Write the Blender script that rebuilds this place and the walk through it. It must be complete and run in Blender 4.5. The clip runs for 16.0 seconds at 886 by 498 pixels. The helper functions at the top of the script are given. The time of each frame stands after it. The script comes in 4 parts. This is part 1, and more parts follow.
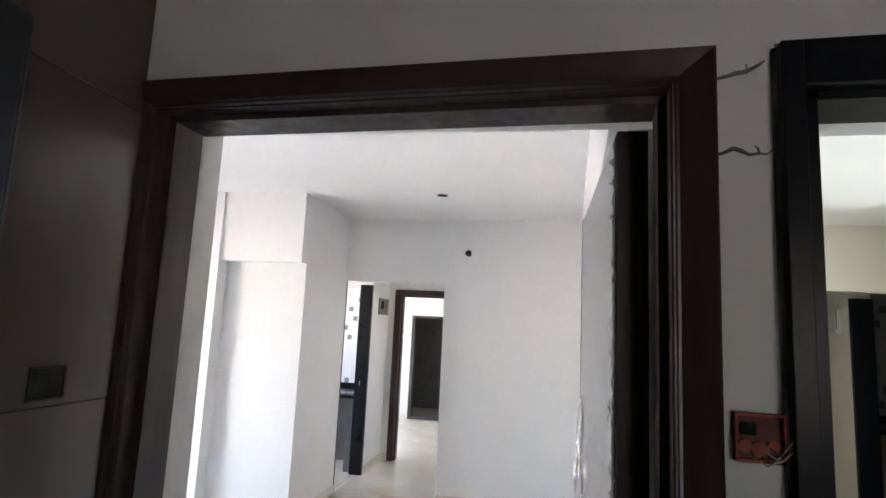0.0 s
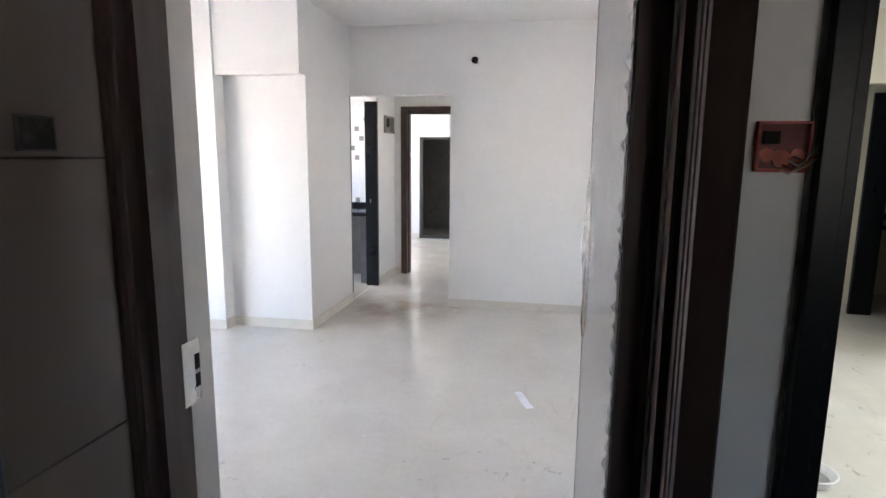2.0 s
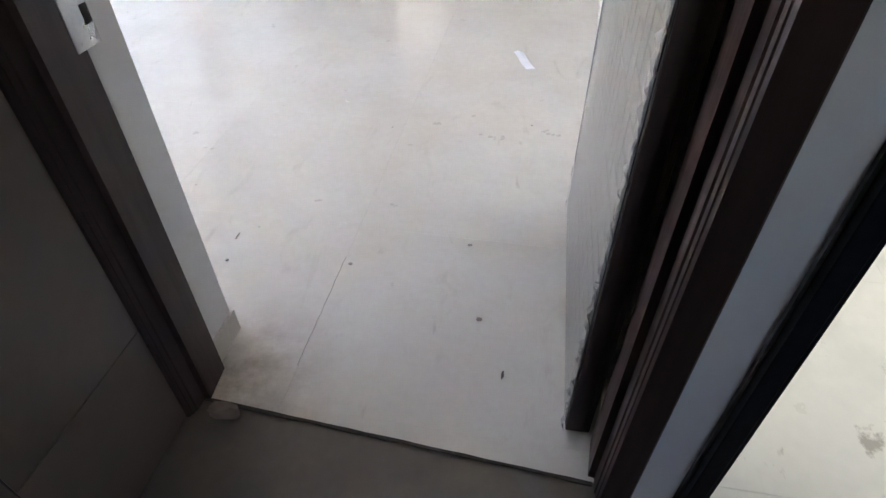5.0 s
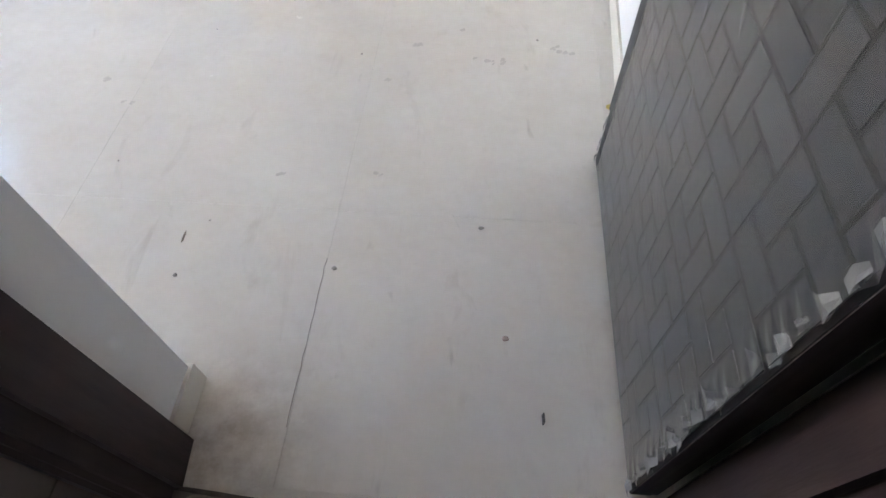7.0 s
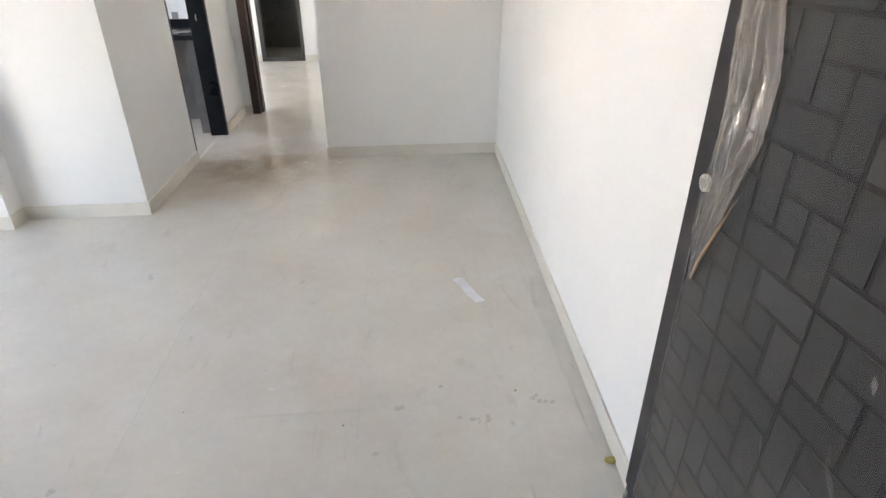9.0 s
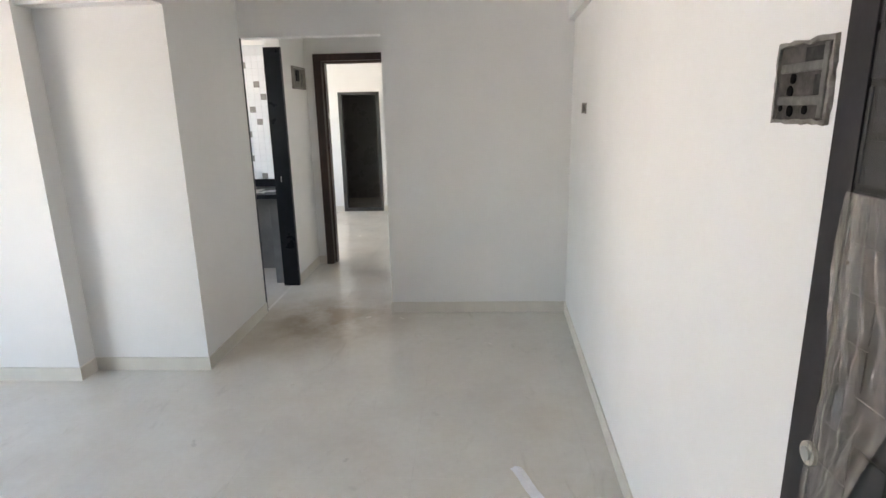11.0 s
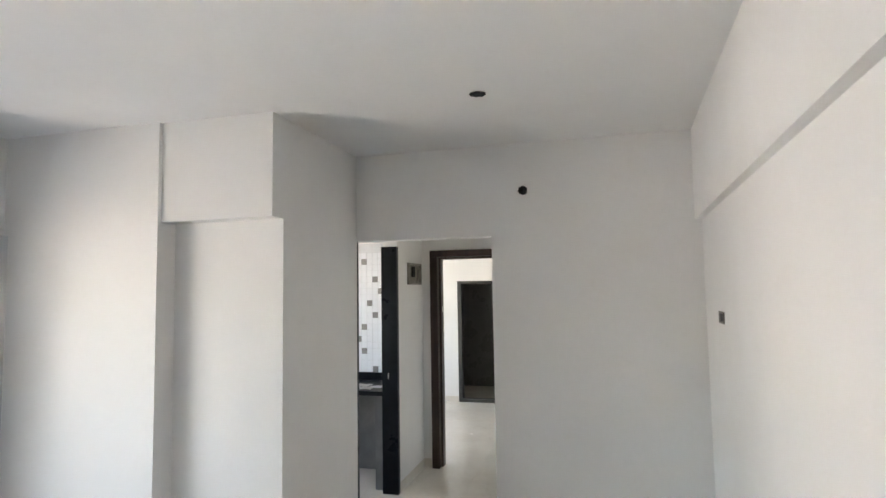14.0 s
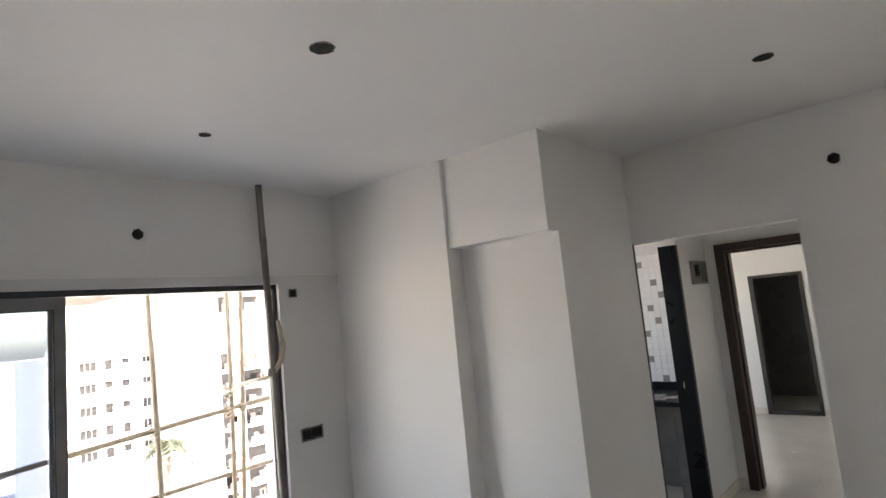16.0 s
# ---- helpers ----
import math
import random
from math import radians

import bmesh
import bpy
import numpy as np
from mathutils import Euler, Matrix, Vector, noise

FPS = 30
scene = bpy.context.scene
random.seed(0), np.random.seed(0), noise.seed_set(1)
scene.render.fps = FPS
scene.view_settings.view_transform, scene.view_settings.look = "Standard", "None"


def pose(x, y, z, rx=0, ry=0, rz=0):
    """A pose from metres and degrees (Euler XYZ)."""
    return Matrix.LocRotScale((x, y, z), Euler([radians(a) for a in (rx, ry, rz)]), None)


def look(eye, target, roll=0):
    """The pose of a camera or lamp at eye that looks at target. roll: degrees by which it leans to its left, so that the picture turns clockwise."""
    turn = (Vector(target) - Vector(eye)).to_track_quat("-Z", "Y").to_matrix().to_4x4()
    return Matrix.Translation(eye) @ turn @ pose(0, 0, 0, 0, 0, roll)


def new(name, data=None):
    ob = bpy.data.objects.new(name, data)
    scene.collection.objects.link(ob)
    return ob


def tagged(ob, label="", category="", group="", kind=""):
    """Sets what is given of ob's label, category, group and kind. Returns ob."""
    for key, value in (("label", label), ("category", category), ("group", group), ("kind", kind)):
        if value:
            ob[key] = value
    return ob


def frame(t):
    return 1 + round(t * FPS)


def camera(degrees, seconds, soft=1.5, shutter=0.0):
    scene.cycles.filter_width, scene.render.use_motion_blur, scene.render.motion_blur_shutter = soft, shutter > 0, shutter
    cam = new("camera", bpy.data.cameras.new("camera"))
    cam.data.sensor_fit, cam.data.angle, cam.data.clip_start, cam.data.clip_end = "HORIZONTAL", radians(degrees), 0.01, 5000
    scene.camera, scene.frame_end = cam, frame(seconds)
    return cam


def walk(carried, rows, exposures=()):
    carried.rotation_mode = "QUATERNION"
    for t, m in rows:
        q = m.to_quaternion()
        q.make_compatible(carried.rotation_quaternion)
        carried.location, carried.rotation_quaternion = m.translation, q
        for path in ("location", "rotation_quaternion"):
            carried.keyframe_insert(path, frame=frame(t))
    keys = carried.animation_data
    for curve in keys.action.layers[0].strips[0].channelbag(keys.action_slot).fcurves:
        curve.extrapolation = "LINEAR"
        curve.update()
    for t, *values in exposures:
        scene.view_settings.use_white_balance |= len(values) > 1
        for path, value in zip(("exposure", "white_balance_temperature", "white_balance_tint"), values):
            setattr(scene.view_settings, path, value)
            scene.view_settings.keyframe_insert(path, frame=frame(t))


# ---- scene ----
cam = camera(76.6, 16.0, soft=1.5)
PATH = [
    (0, (1.023, -0.186, 1.675), (0.668, 1.763, 1.948), 2.7),
    (0.5, (1.031, -0.167, 1.634), (0.679, 1.798, 1.758), 2.4),
    (1, (1.029, -0.157, 1.602), (0.675, 1.811, 1.603), 2.3),
    (1.5, (1.031, -0.15, 1.558), (0.666, 1.808, 1.385), 1.6),
    (2, (1.024, -0.132, 1.514), (0.657, 1.806, 1.187), 0.5),
    (2.5, (1.015, -0.121, 1.473), (0.649, 1.781, 0.975), -0.2),
    (3, (1.016, -0.101, 1.444), (0.665, 1.751, 0.775), 0.2),
    (3.5, (1.003, -0.056, 1.415), (0.698, 1.681, 0.472), 0.7),
    (4, (0.991, -0.019, 1.380), (0.721, 1.630, 0.282), 0.5),
    (4.2, (0.998, 0.012, 1.360), (0.724, 1.611, 0.188), 0.3),
    (6.3, (0.855, 0.438, 1.3), (0.654, 1.712, -0.228), -1.5),
    (6.5, (0.813, 0.504, 1.293), (0.668, 1.715, -0.292), -0.4),
    (7, (0.813, 0.669, 1.276), (0.697, 1.801, -0.369), -1.5),
    (7.5, (0.783, 0.81, 1.289), (0.72, 2.02, -0.302), -0.2),
    (8, (0.72, 0.894, 1.346), (0.821, 2.326, -0.046), -0.9),
    (8.5, (0.623, 0.898, 1.429), (0.832, 2.553, 0.326), -0.6),
    (9, (0.578, 0.912, 1.473), (0.737, 2.672, 0.535), -0.1),
    (9.5, (0.585, 0.949, 1.49), (0.688, 2.751, 0.628), 0.7),
    (10, (0.617, 1.007, 1.524), (0.654, 2.872, 0.803), 0.9),
    (10.2, (0.641, 1.037, 1.527), (0.648, 2.916, 0.842), 0.2),
    (12.3, (0.689, 1.27, 1.662), (0.511, 3.259, 1.555), -0.4),
    (12.5, (0.677, 1.311, 1.658), (0.557, 3.306, 1.586), 0.5),
    (13, (0.669, 1.413, 1.718), (0.453, 3.402, 1.704), 1.4),
    (13.5, (0.708, 1.435, 1.736), (0.327, 3.395, 1.855), 0.5),
    (14, (0.75, 1.457, 1.734), (0.228, 3.382, 1.876), -0.9),
    (14.5, (0.764, 1.446, 1.734), (0.132, 3.336, 1.908), -3.1),
    (15, (0.74, 1.411, 1.737), (-0.096, 3.22, 1.901), -4.4),
    (15.5, (0.732, 1.395, 1.728), (-0.362, 3.058, 1.914), -5.1),
    (16, (0.639, 1.43, 1.734), (-0.666, 2.928, 1.964), -5.5),
]
EXPOSURES = [(0.0, 4.47, 7200, 16), (2.0, 4.47, 7250, 17), (4.0, 4.75, 7400, 17), (6.5, 4.78, 7400, 16), (7.0, 4.68, 7450, 16), (7.5, 4.42, 7550, 17), (8.0, 4.52, 7700, 17), (9.0, 4.33, 7850, 15), (10.2, 4.08, 7750, 14), (12.5, 3.8, 7650, 12),
             (13.5, 3.78, 7600, 12), (14.0, 3.82, 7600, 12), (14.5, 3.54, 7650, 13), (15.0, 3.26, 7750, 15), (16.0, 3.05, 7850, 15)]
walk(cam, [(t, look(eye, target, roll)) for t, eye, target, roll in PATH], EXPOSURES)

# ---- world and sun ----
SUN_EL, SUN_AZ = 52.0, 80.0      # elevation, and heading of the sun from +y towards +x, degrees
world = bpy.data.worlds.new("world")
scene.world = world
world.use_nodes = True
wt = world.node_tree
sky = wt.nodes.new("ShaderNodeTexSky")
sky.sky_type = "NISHITA"
sky.sun_disc = False
sky.sun_elevation, sky.sun_rotation = radians(SUN_EL), radians(SUN_AZ)
sky.dust_density, sky.air_density = 2.0, 1.0
wt.links.new(sky.outputs[0], wt.nodes["Background"].inputs[0])
wt.nodes["Background"].inputs[1].default_value = 0.15
sun_data = bpy.data.lights.new("sun", "SUN")
sun_data.energy, sun_data.angle, sun_data.color = 4.5, radians(0.6), (1.0, 0.98, 0.95)
sun = new("sun", sun_data)
sd = Vector((math.sin(radians(SUN_AZ)) * math.cos(radians(SUN_EL)), math.cos(radians(SUN_AZ)) * math.cos(radians(SUN_EL)), math.sin(radians(SUN_EL))))
sun.matrix_world = look(sd * 60, (0, 0, 0))


def fill_lamp(name, eye, target, w, h, watts, colour=(0.82, 0.92, 1.0)):
    """An added area lamp that stands in for daylight from an unseen source."""
    d = bpy.data.lights.new(name, "AREA")
    d.shape, d.size, d.size_y, d.energy, d.color = "RECTANGLE", w, h, watts, colour
    ob = new(name, d)
    ob.matrix_world = look(eye, target)
    return ob


# ---- materials ----
def mat(name, rough=0.6, metal=0.0):
    m = bpy.data.materials.new(name)
    m.use_nodes = True
    b = m.node_tree.nodes["Principled BSDF"]
    b.inputs["Roughness"].default_value, b.inputs["Metallic"].default_value = rough, metal
    return m, m.node_tree, b


def mix(nt, fac, a, b, mode="MIX"):
    n = nt.nodes.new("ShaderNodeMix")
    n.data_type, n.blend_type = "RGBA", mode
    for i, v in ((0, fac), (6, a), (7, b)):
        if isinstance(v, bpy.types.NodeSocket):
            nt.links.new(v, n.inputs[i])
        else:
            n.inputs[i].default_value = v if i == 0 else (*v, 1)
    return n.outputs[2]


def tex(nt, scale, detail=4, rough=0.55, stretch=(1, 1, 1), distort=0.0):
    g = nt.nodes.new("ShaderNodeNewGeometry")
    mp = nt.nodes.new("ShaderNodeMapping")
    mp.inputs["Scale"].default_value = stretch
    nt.links.new(g.outputs["Position"], mp.inputs[0])
    n = nt.nodes.new("ShaderNodeTexNoise")
    n.inputs["Scale"].default_value, n.inputs["Detail"].default_value, n.inputs["Roughness"].default_value = scale, detail, rough
    n.inputs["Distortion"].default_value = distort
    nt.links.new(mp.outputs[0], n.inputs["Vector"])
    return n.outputs["Fac"]


def ramp(nt, fac, lo, hi, a=0.0, b=1.0):
    n = nt.nodes.new("ShaderNodeMapRange")
    nt.links.new(fac, n.inputs[0])
    for i, v in enumerate((lo, hi, a, b)):
        n.inputs[i + 1].default_value = v
    return n.outputs[0]


def bump(nt, b, height, strength, dist=0.002):
    n = nt.nodes.new("ShaderNodeBump")
    n.inputs["Strength"].default_value, n.inputs["Distance"].default_value = strength, dist
    nt.links.new(height, n.inputs["Height"])
    nt.links.new(n.outputs[0], b.inputs["Normal"])


def surface(name, colour, dark, scale=3.0, fine=60.0, rough=0.6, metal=0.0, bumps=0.2, spread=(0.35, 0.7), stretch=(1, 1, 1), vary=0.0, dist=0.002, rough_var=0.1, spec=0.5):
    """A colour with large blotches, fine grain, relief and uneven gloss."""
    m, nt, b = mat(name, rough, metal)
    b.inputs["Specular IOR Level"].default_value = spec
    big, small = tex(nt, scale, 4, 0.6, stretch), tex(nt, fine, 3, 0.6, stretch)
    col = mix(nt, ramp(nt, big, *spread), dark, colour)
    col = mix(nt, ramp(nt, small, 0.3, 0.7, 0.0, 0.35), col, dark)
    if vary:
        o = nt.nodes.new("ShaderNodeObjectInfo")
        col = mix(nt, ramp(nt, o.outputs["Random"], 0, 1, 0, vary), col, (0, 0, 0))
    nt.links.new(col, b.inputs["Base Color"])
    nt.links.new(ramp(nt, big, 0.3, 0.7, rough + rough_var, max(0.02, rough - rough_var)), b.inputs["Roughness"])
    if bumps:
        bump(nt, b, small, bumps, dist)
    return m


PAINT = surface("wall_paint", (0.84, 0.825, 0.805), (0.80, 0.785, 0.76), 1.3, 45, 0.55, bumps=0.06, dist=0.0015)
# wall paint with the window wall's shade put into the colour
PAINT_SHADED = surface("wall_paint_shaded", (0.70, 0.69, 0.67), (0.655, 0.645, 0.625), 1.3, 45, 0.65, bumps=0.12, dist=0.0015)
CREAM = surface("cream_paint", (0.80, 0.745, 0.63), (0.75, 0.695, 0.575), 1.3, 45, 0.6, bumps=0.12)
CEIL = surface("ceiling_paint", (0.84, 0.83, 0.81), (0.80, 0.79, 0.77), 1.0, 40, 0.7, bumps=0.1)
LOBBY = surface("lobby_paint", (0.72, 0.715, 0.71), (0.65, 0.645, 0.645), 1.5, 50, 0.6)
SKIRT = surface("skirting_tile", (0.74, 0.695, 0.62), (0.68, 0.635, 0.56), 6, 80, 0.5, bumps=0.0, rough_var=0.03, spec=0.3)
FRAME = surface("dark_brown_wood", (0.053, 0.0315, 0.029), (0.037, 0.021, 0.020), 4, 40, 0.42, stretch=(6, 6, 0.6), bumps=0.15, spec=0.22)
BROWN = surface("brown_door_wood", (0.062, 0.028, 0.021), (0.034, 0.015, 0.012), 4, 40, 0.4, stretch=(6, 6, 0.6), bumps=0.15)
GRANITE = surface("black_granite", (0.011, 0.0125, 0.017), (0.006, 0.007, 0.010), 60, 300, 0.32, bumps=0.0, rough_var=0.02, spec=0.12)
HOLE = surface("raw_hole", (0.03, 0.027, 0.024), (0.008, 0.007, 0.006), 30, 90, 0.9, bumps=0.6)


SKEW = radians(-2.86)      # the long wall runs out of square with the far wall


# ---- mesh helpers ----
def box(bm, x0, x1, y0, y1, z0, z1, bevel=0.0):
    g = bmesh.ops.create_cube(bm, size=1, matrix=Matrix.Translation(((x0 + x1) / 2, (y0 + y1) / 2, (z0 + z1) / 2)) @ Matrix.Diagonal((abs(x1 - x0), abs(y1 - y0), abs(z1 - z0), 1)))
    if bevel:
        es = list({e for v in g["verts"] for e in v.link_edges})
        bmesh.ops.bevel(bm, geom=es, offset=bevel, segments=2, affect="EDGES", profile=0.5)
    return g


def mesh(bm, material, smooth=False):
    bmesh.ops.recalc_face_normals(bm, faces=bm.faces)
    me = bpy.data.meshes.new("mesh")
    bm.to_mesh(me)
    bm.free()
    me.materials.append(material)
    if smooth:
        for p in me.polygons:
            p.use_smooth = True
    return me


def part(name, bm, material, parent=None, label="", smooth=False):
    ob = new(name, bm if isinstance(bm, bpy.types.Mesh) else mesh(bm, material, smooth))
    if parent is not None:
        ob.parent = parent
    if label:
        ob["label"] = label
    return ob


def boxes(*bs, bevel=0.0):
    bm = bmesh.new()
    for b in bs:
        box(bm, *b, bevel=bevel)
    return bm


def structure(name, bm, material, label, category):
    return tagged(part(name, bm, material), label, category, kind="structure")


def thing(name, label, category, group="", at=(0, 0, 0)):
    e = new(name)
    e.location = at
    return tagged(e, label, category, group)


H = 2.746                 # ceiling
XL, XR = -2.86, 1.42      # window wall, long wall
YE, YF = 1.124, 5.345       # room face of the entrance wall, far wall
SKEWED = Matrix.Translation((XR, YF, 0)) @ Matrix.Rotation(SKEW, 4, "Z") @ Matrix.Translation((-XR, -YF, 0))
# ---- structure ----
HOLE_RIM = surface("broken_plaster", (0.34, 0.32, 0.29), (0.18, 0.165, 0.15), 40, 160, 0.9, bumps=0.7, dist=0.004)
WY0, WY1, WZ = 1.30, 3.64, 2.056      # window opening
WT = 0.2
LX = 0.178      # tiled lobby wall
TH = radians(2.8)                       # the entrance frame stands out of square with the room
RX, RY = 1.2194, 0.8365                 # front edge of the frame's reveal, hinge side
QX, QY = 0.214, 0.886                   # and lock side


def hinge_side(e, v):
    """Plan place of a point e outwards and v inwards from the hinge-side reveal."""
    return RX + e * math.cos(TH) + v * math.sin(TH), RY - e * math.sin(TH) + v * math.cos(TH)


def lock_side(e, v):
    return QX - e * math.cos(TH) + v * math.sin(TH), QY + e * math.sin(TH) + v * math.cos(TH)


def skew_boxes(*bs, bevel=0.0):
    """Blocks square to the entrance frame, given by e, v and z from the hinge-side reveal."""
    bm = boxes(*bs, bevel=bevel)
    bmesh.ops.transform(bm, verts=bm.verts, matrix=Matrix.Translation((RX, RY, 0)) @ Matrix.Rotation(-TH, 4, "Z"))
    return bm


structure("wall_entrance", boxes((XL - WT, 0.135, 0.862, YE, 0, H), (0.135, 0.178, 1.0, YE, 0, H), (0.178, 1.262, 1.0, YE, 2.15, H), (0.135, 1.262, 0.90, 1.0, 2.163, H), (1.262, 1.53, 0.96, YE, 0, H)), PAINT, "white painted wall around the entrance door", "wall")
structure("wall_shared", boxes((XR, XR + .11, YE + .006, YF, 0, H)), PAINT, "long white painted wall of the living room", "wall").matrix_world = SKEWED
structure("beam_long_wall", boxes((XR - .042, XR, YE + .006, YF + .002, 2.155, H)), PAINT, "white plastered beam along the top of the wall", "beam").matrix_world = SKEWED
structure("wall_far", boxes((0.05, XR + .11, YF, YF + .12, 0, H), (-1.06, 0.05, YF, YF + .12, 2.10, H)), PAINT, "white painted far wall with a passage opening", "wall")
structure("wall_kitchen_side", boxes((-1.11, -0.976, 4.44, YF, 0, H), (-1.715, -0.976, 4.317, 4.44, 0, H), (-1.11, -1.06, YF, YF + .12, 2.1, H)), PAINT, "white painted wall between living room and kitchen", "wall")
structure("beam_recess", boxes((-1.715, -0.973, 4.197, 4.317, 2.153, H)), PAINT, "white plastered beam above a wall recess", "beam")
structure("wall_pier", boxes((XL - WT, -1.715, 4.17, 4.44, 0, H)), PAINT, "white painted wall pier beside the window", "wall")
structure("wall_window", boxes((XL - WT, XL, WY1, 4.17, 0, 2.115), (XL - WT, XL, YE, WY0, 0, 2.115), (XL - WT, XL, WY0, WY1, WZ, 2.115)), PAINT_SHADED, "white window wall with shade put into its paint, wide opening", "wall")
structure("beam_window", boxes((XL - WT, XL - .035, YE, 4.17, 2.115, H)), PAINT, "white plastered wall band above the window", "beam")
structure("wall_passage", boxes((-1.06, -0.928, 6.10, 6.83, 0, H), (-1.06, -0.84, 6.83, 6.95, 0, H), (-0.84, 0.05, 6.83, 6.95, 2.10, H), (0.05, .16, YF + .12, 6.95, 0, H)), PAINT, "white painted passage walls", "wall")
structure("ceiling", boxes((XL - WT, XR + .11, 0.862, 6.95, H, H + .15)), CEIL, "white painted ceiling with raw lamp holes", "ceiling")
structure("ceiling_passage", boxes((-0.928, 0.05, YF + .12, 6.83, 2.4, 2.46)), CEIL, "white painted passage ceiling", "ceiling")
# kitchen
structure("wall_kitchen", boxes((-3.3, -1.06, 6.70, 6.83, 0, H), (-3.3, -3.2, 4.48, 5.0, 0, H), (-3.3, -3.2, 6.2, 6.70, 0, H), (-3.3, -3.2, 5.0, 6.2, 0, 1.0), (-3.3, -3.2, 5.0, 6.2, 2.1, H)), PAINT, "white kitchen walls", "wall")
structure("ceiling_kitchen", boxes((-3.3, XL - WT, 4.48, 6.83, H, H + .15)), CEIL, "white kitchen ceiling", "ceiling")
# bedroom
BY = 9.98
structure("wall_bedroom", boxes((-1.34, -0.70, BY, BY + .1, 1.85, H), (-3.5, -1.34, BY, BY + .1, 0, H), (-.70, 1.6, BY, BY + .1, 0, H), (1.5, 1.6, 6.95, BY, 0, H), (.16, 1.6, 6.85, 6.95, 0, H), (-3.5, -1.06, 6.83, 6.95, 0, H), (-3.5, -3.4, 6.95, 7.6, 0, H), (-3.5, -3.4, 9.3, BY, 0, H), (-3.5, -3.4, 7.6, 9.3, 0, .9), (-3.5, -3.4, 7.6, 9.3, 2.1, H)), PAINT, "white painted bedroom walls", "wall")
structure("beam_bedroom", boxes((-3.4, 1.5, BY - .12, BY, 2.3, H)), PAINT, "white plastered bedroom beam", "beam")
structure("ceiling_bedroom", boxes((-3.5, 1.6, 6.95, BY + .1, H, H + .15)), CEIL, "white bedroom ceiling", "ceiling")
BATH = surface("bath_tile", (0.20, 0.19, 0.175), (0.15, 0.14, 0.13), 3, 40, .3)
structure("wall_bath", boxes((-1.6, -0.5, 11.4, 11.5, 0, H), (-1.7, -1.6, BY + .1, 11.5, 0, H), (-.5, -.4, BY + .1, 11.5, 0, H)), BATH, "grey tiled bathroom walls", "wall")
structure("ceiling_bath", boxes((-1.7, -.4, BY + .1, 11.5, H, H + .1)), CEIL, "bathroom ceiling", "ceiling")
# lobby
LT = surface("lobby_tile", (0.15, 0.118, 0.10), (0.125, 0.098, 0.083), 1.2, 30, 0.22, bumps=0.02, vary=0.12, rough_var=0.03)
GROUT = surface("dark_grout", (0.05, 0.042, 0.036), (0.03, 0.025, 0.02), 8, 60, 0.9)
wall_lobby = structure("wall_lobby", boxes((-0.05, LX - .004, -2.6, 0.90, 0, 2.9)), GROUT, "brown glazed tile lobby wall", "wall")
# out of view; the opening is added to let light into the lobby
structure("wall_lobby_back", boxes((0.0, 2.05, -2.7, -2.6, 0, 2.9), (2.75, 4.6, -2.7, -2.6, 0, 2.9), (2.05, 2.75, -2.7, -2.6, 2.0, 2.9), (2.05, 2.75, -2.7, -2.6, 0, 1.3), (4.5, 4.6, -2.6, .80, 0, 2.9)), LT, "unseen brown tiled lobby walls with an added light opening", "wall")
structure("wall_lobby_front", skew_boxes((-1.05, 3.3, -.064, .05, 2.163, 2.95), (.083, .1735, -.064, .05, 0, 2.163), (1.25, 3.3, -.064, .05, 0, 2.163)), LOBBY, "grey-white lobby wall around the two doors", "wall")
# unseen; darkened so that less light bounces onto the lobby walls
structure("ceiling_lobby", boxes((0.0, 4.6, -2.7, .862, 2.9, 3.0)), surface("dim_ceiling", (.30, .29, .28), (.22, .215, .21), 2, 40, .9), "unseen lobby ceiling, dark to dim the lobby", "ceiling")
# neighbouring flat
NX = 7.2
structure("wall_neighbour", boxes((XR + .11, 2.9, YF, YF + .12, 0, H), (2.9, 4.15, YF, YF + .12, 2.15, H), (4.02, 4.15, 4.32, YF, 0, H), (4.15, NX, 4.36, 4.48, 0, H), (NX, NX + .1, .9, 7.1, 0, H), (2.55, NX, .9, 1.0, 0, H), (3.975, 4.17, 5.95, 6.9, 0, H), (2.78, 2.9, YF + .12, 6.9, 0, H), (2.78, NX, 6.9, 7.0, 0, H), (1.53, 2.55, .9, 1.0, 2.283, H)), CREAM, "cream painted walls of the neighbouring flat", "wall")
structure("ceiling_neighbour", boxes((XR + .11, NX + .1, .9, 7.1, H, H + .15)), CEIL, "white ceiling of the neighbouring flat", "ceiling")


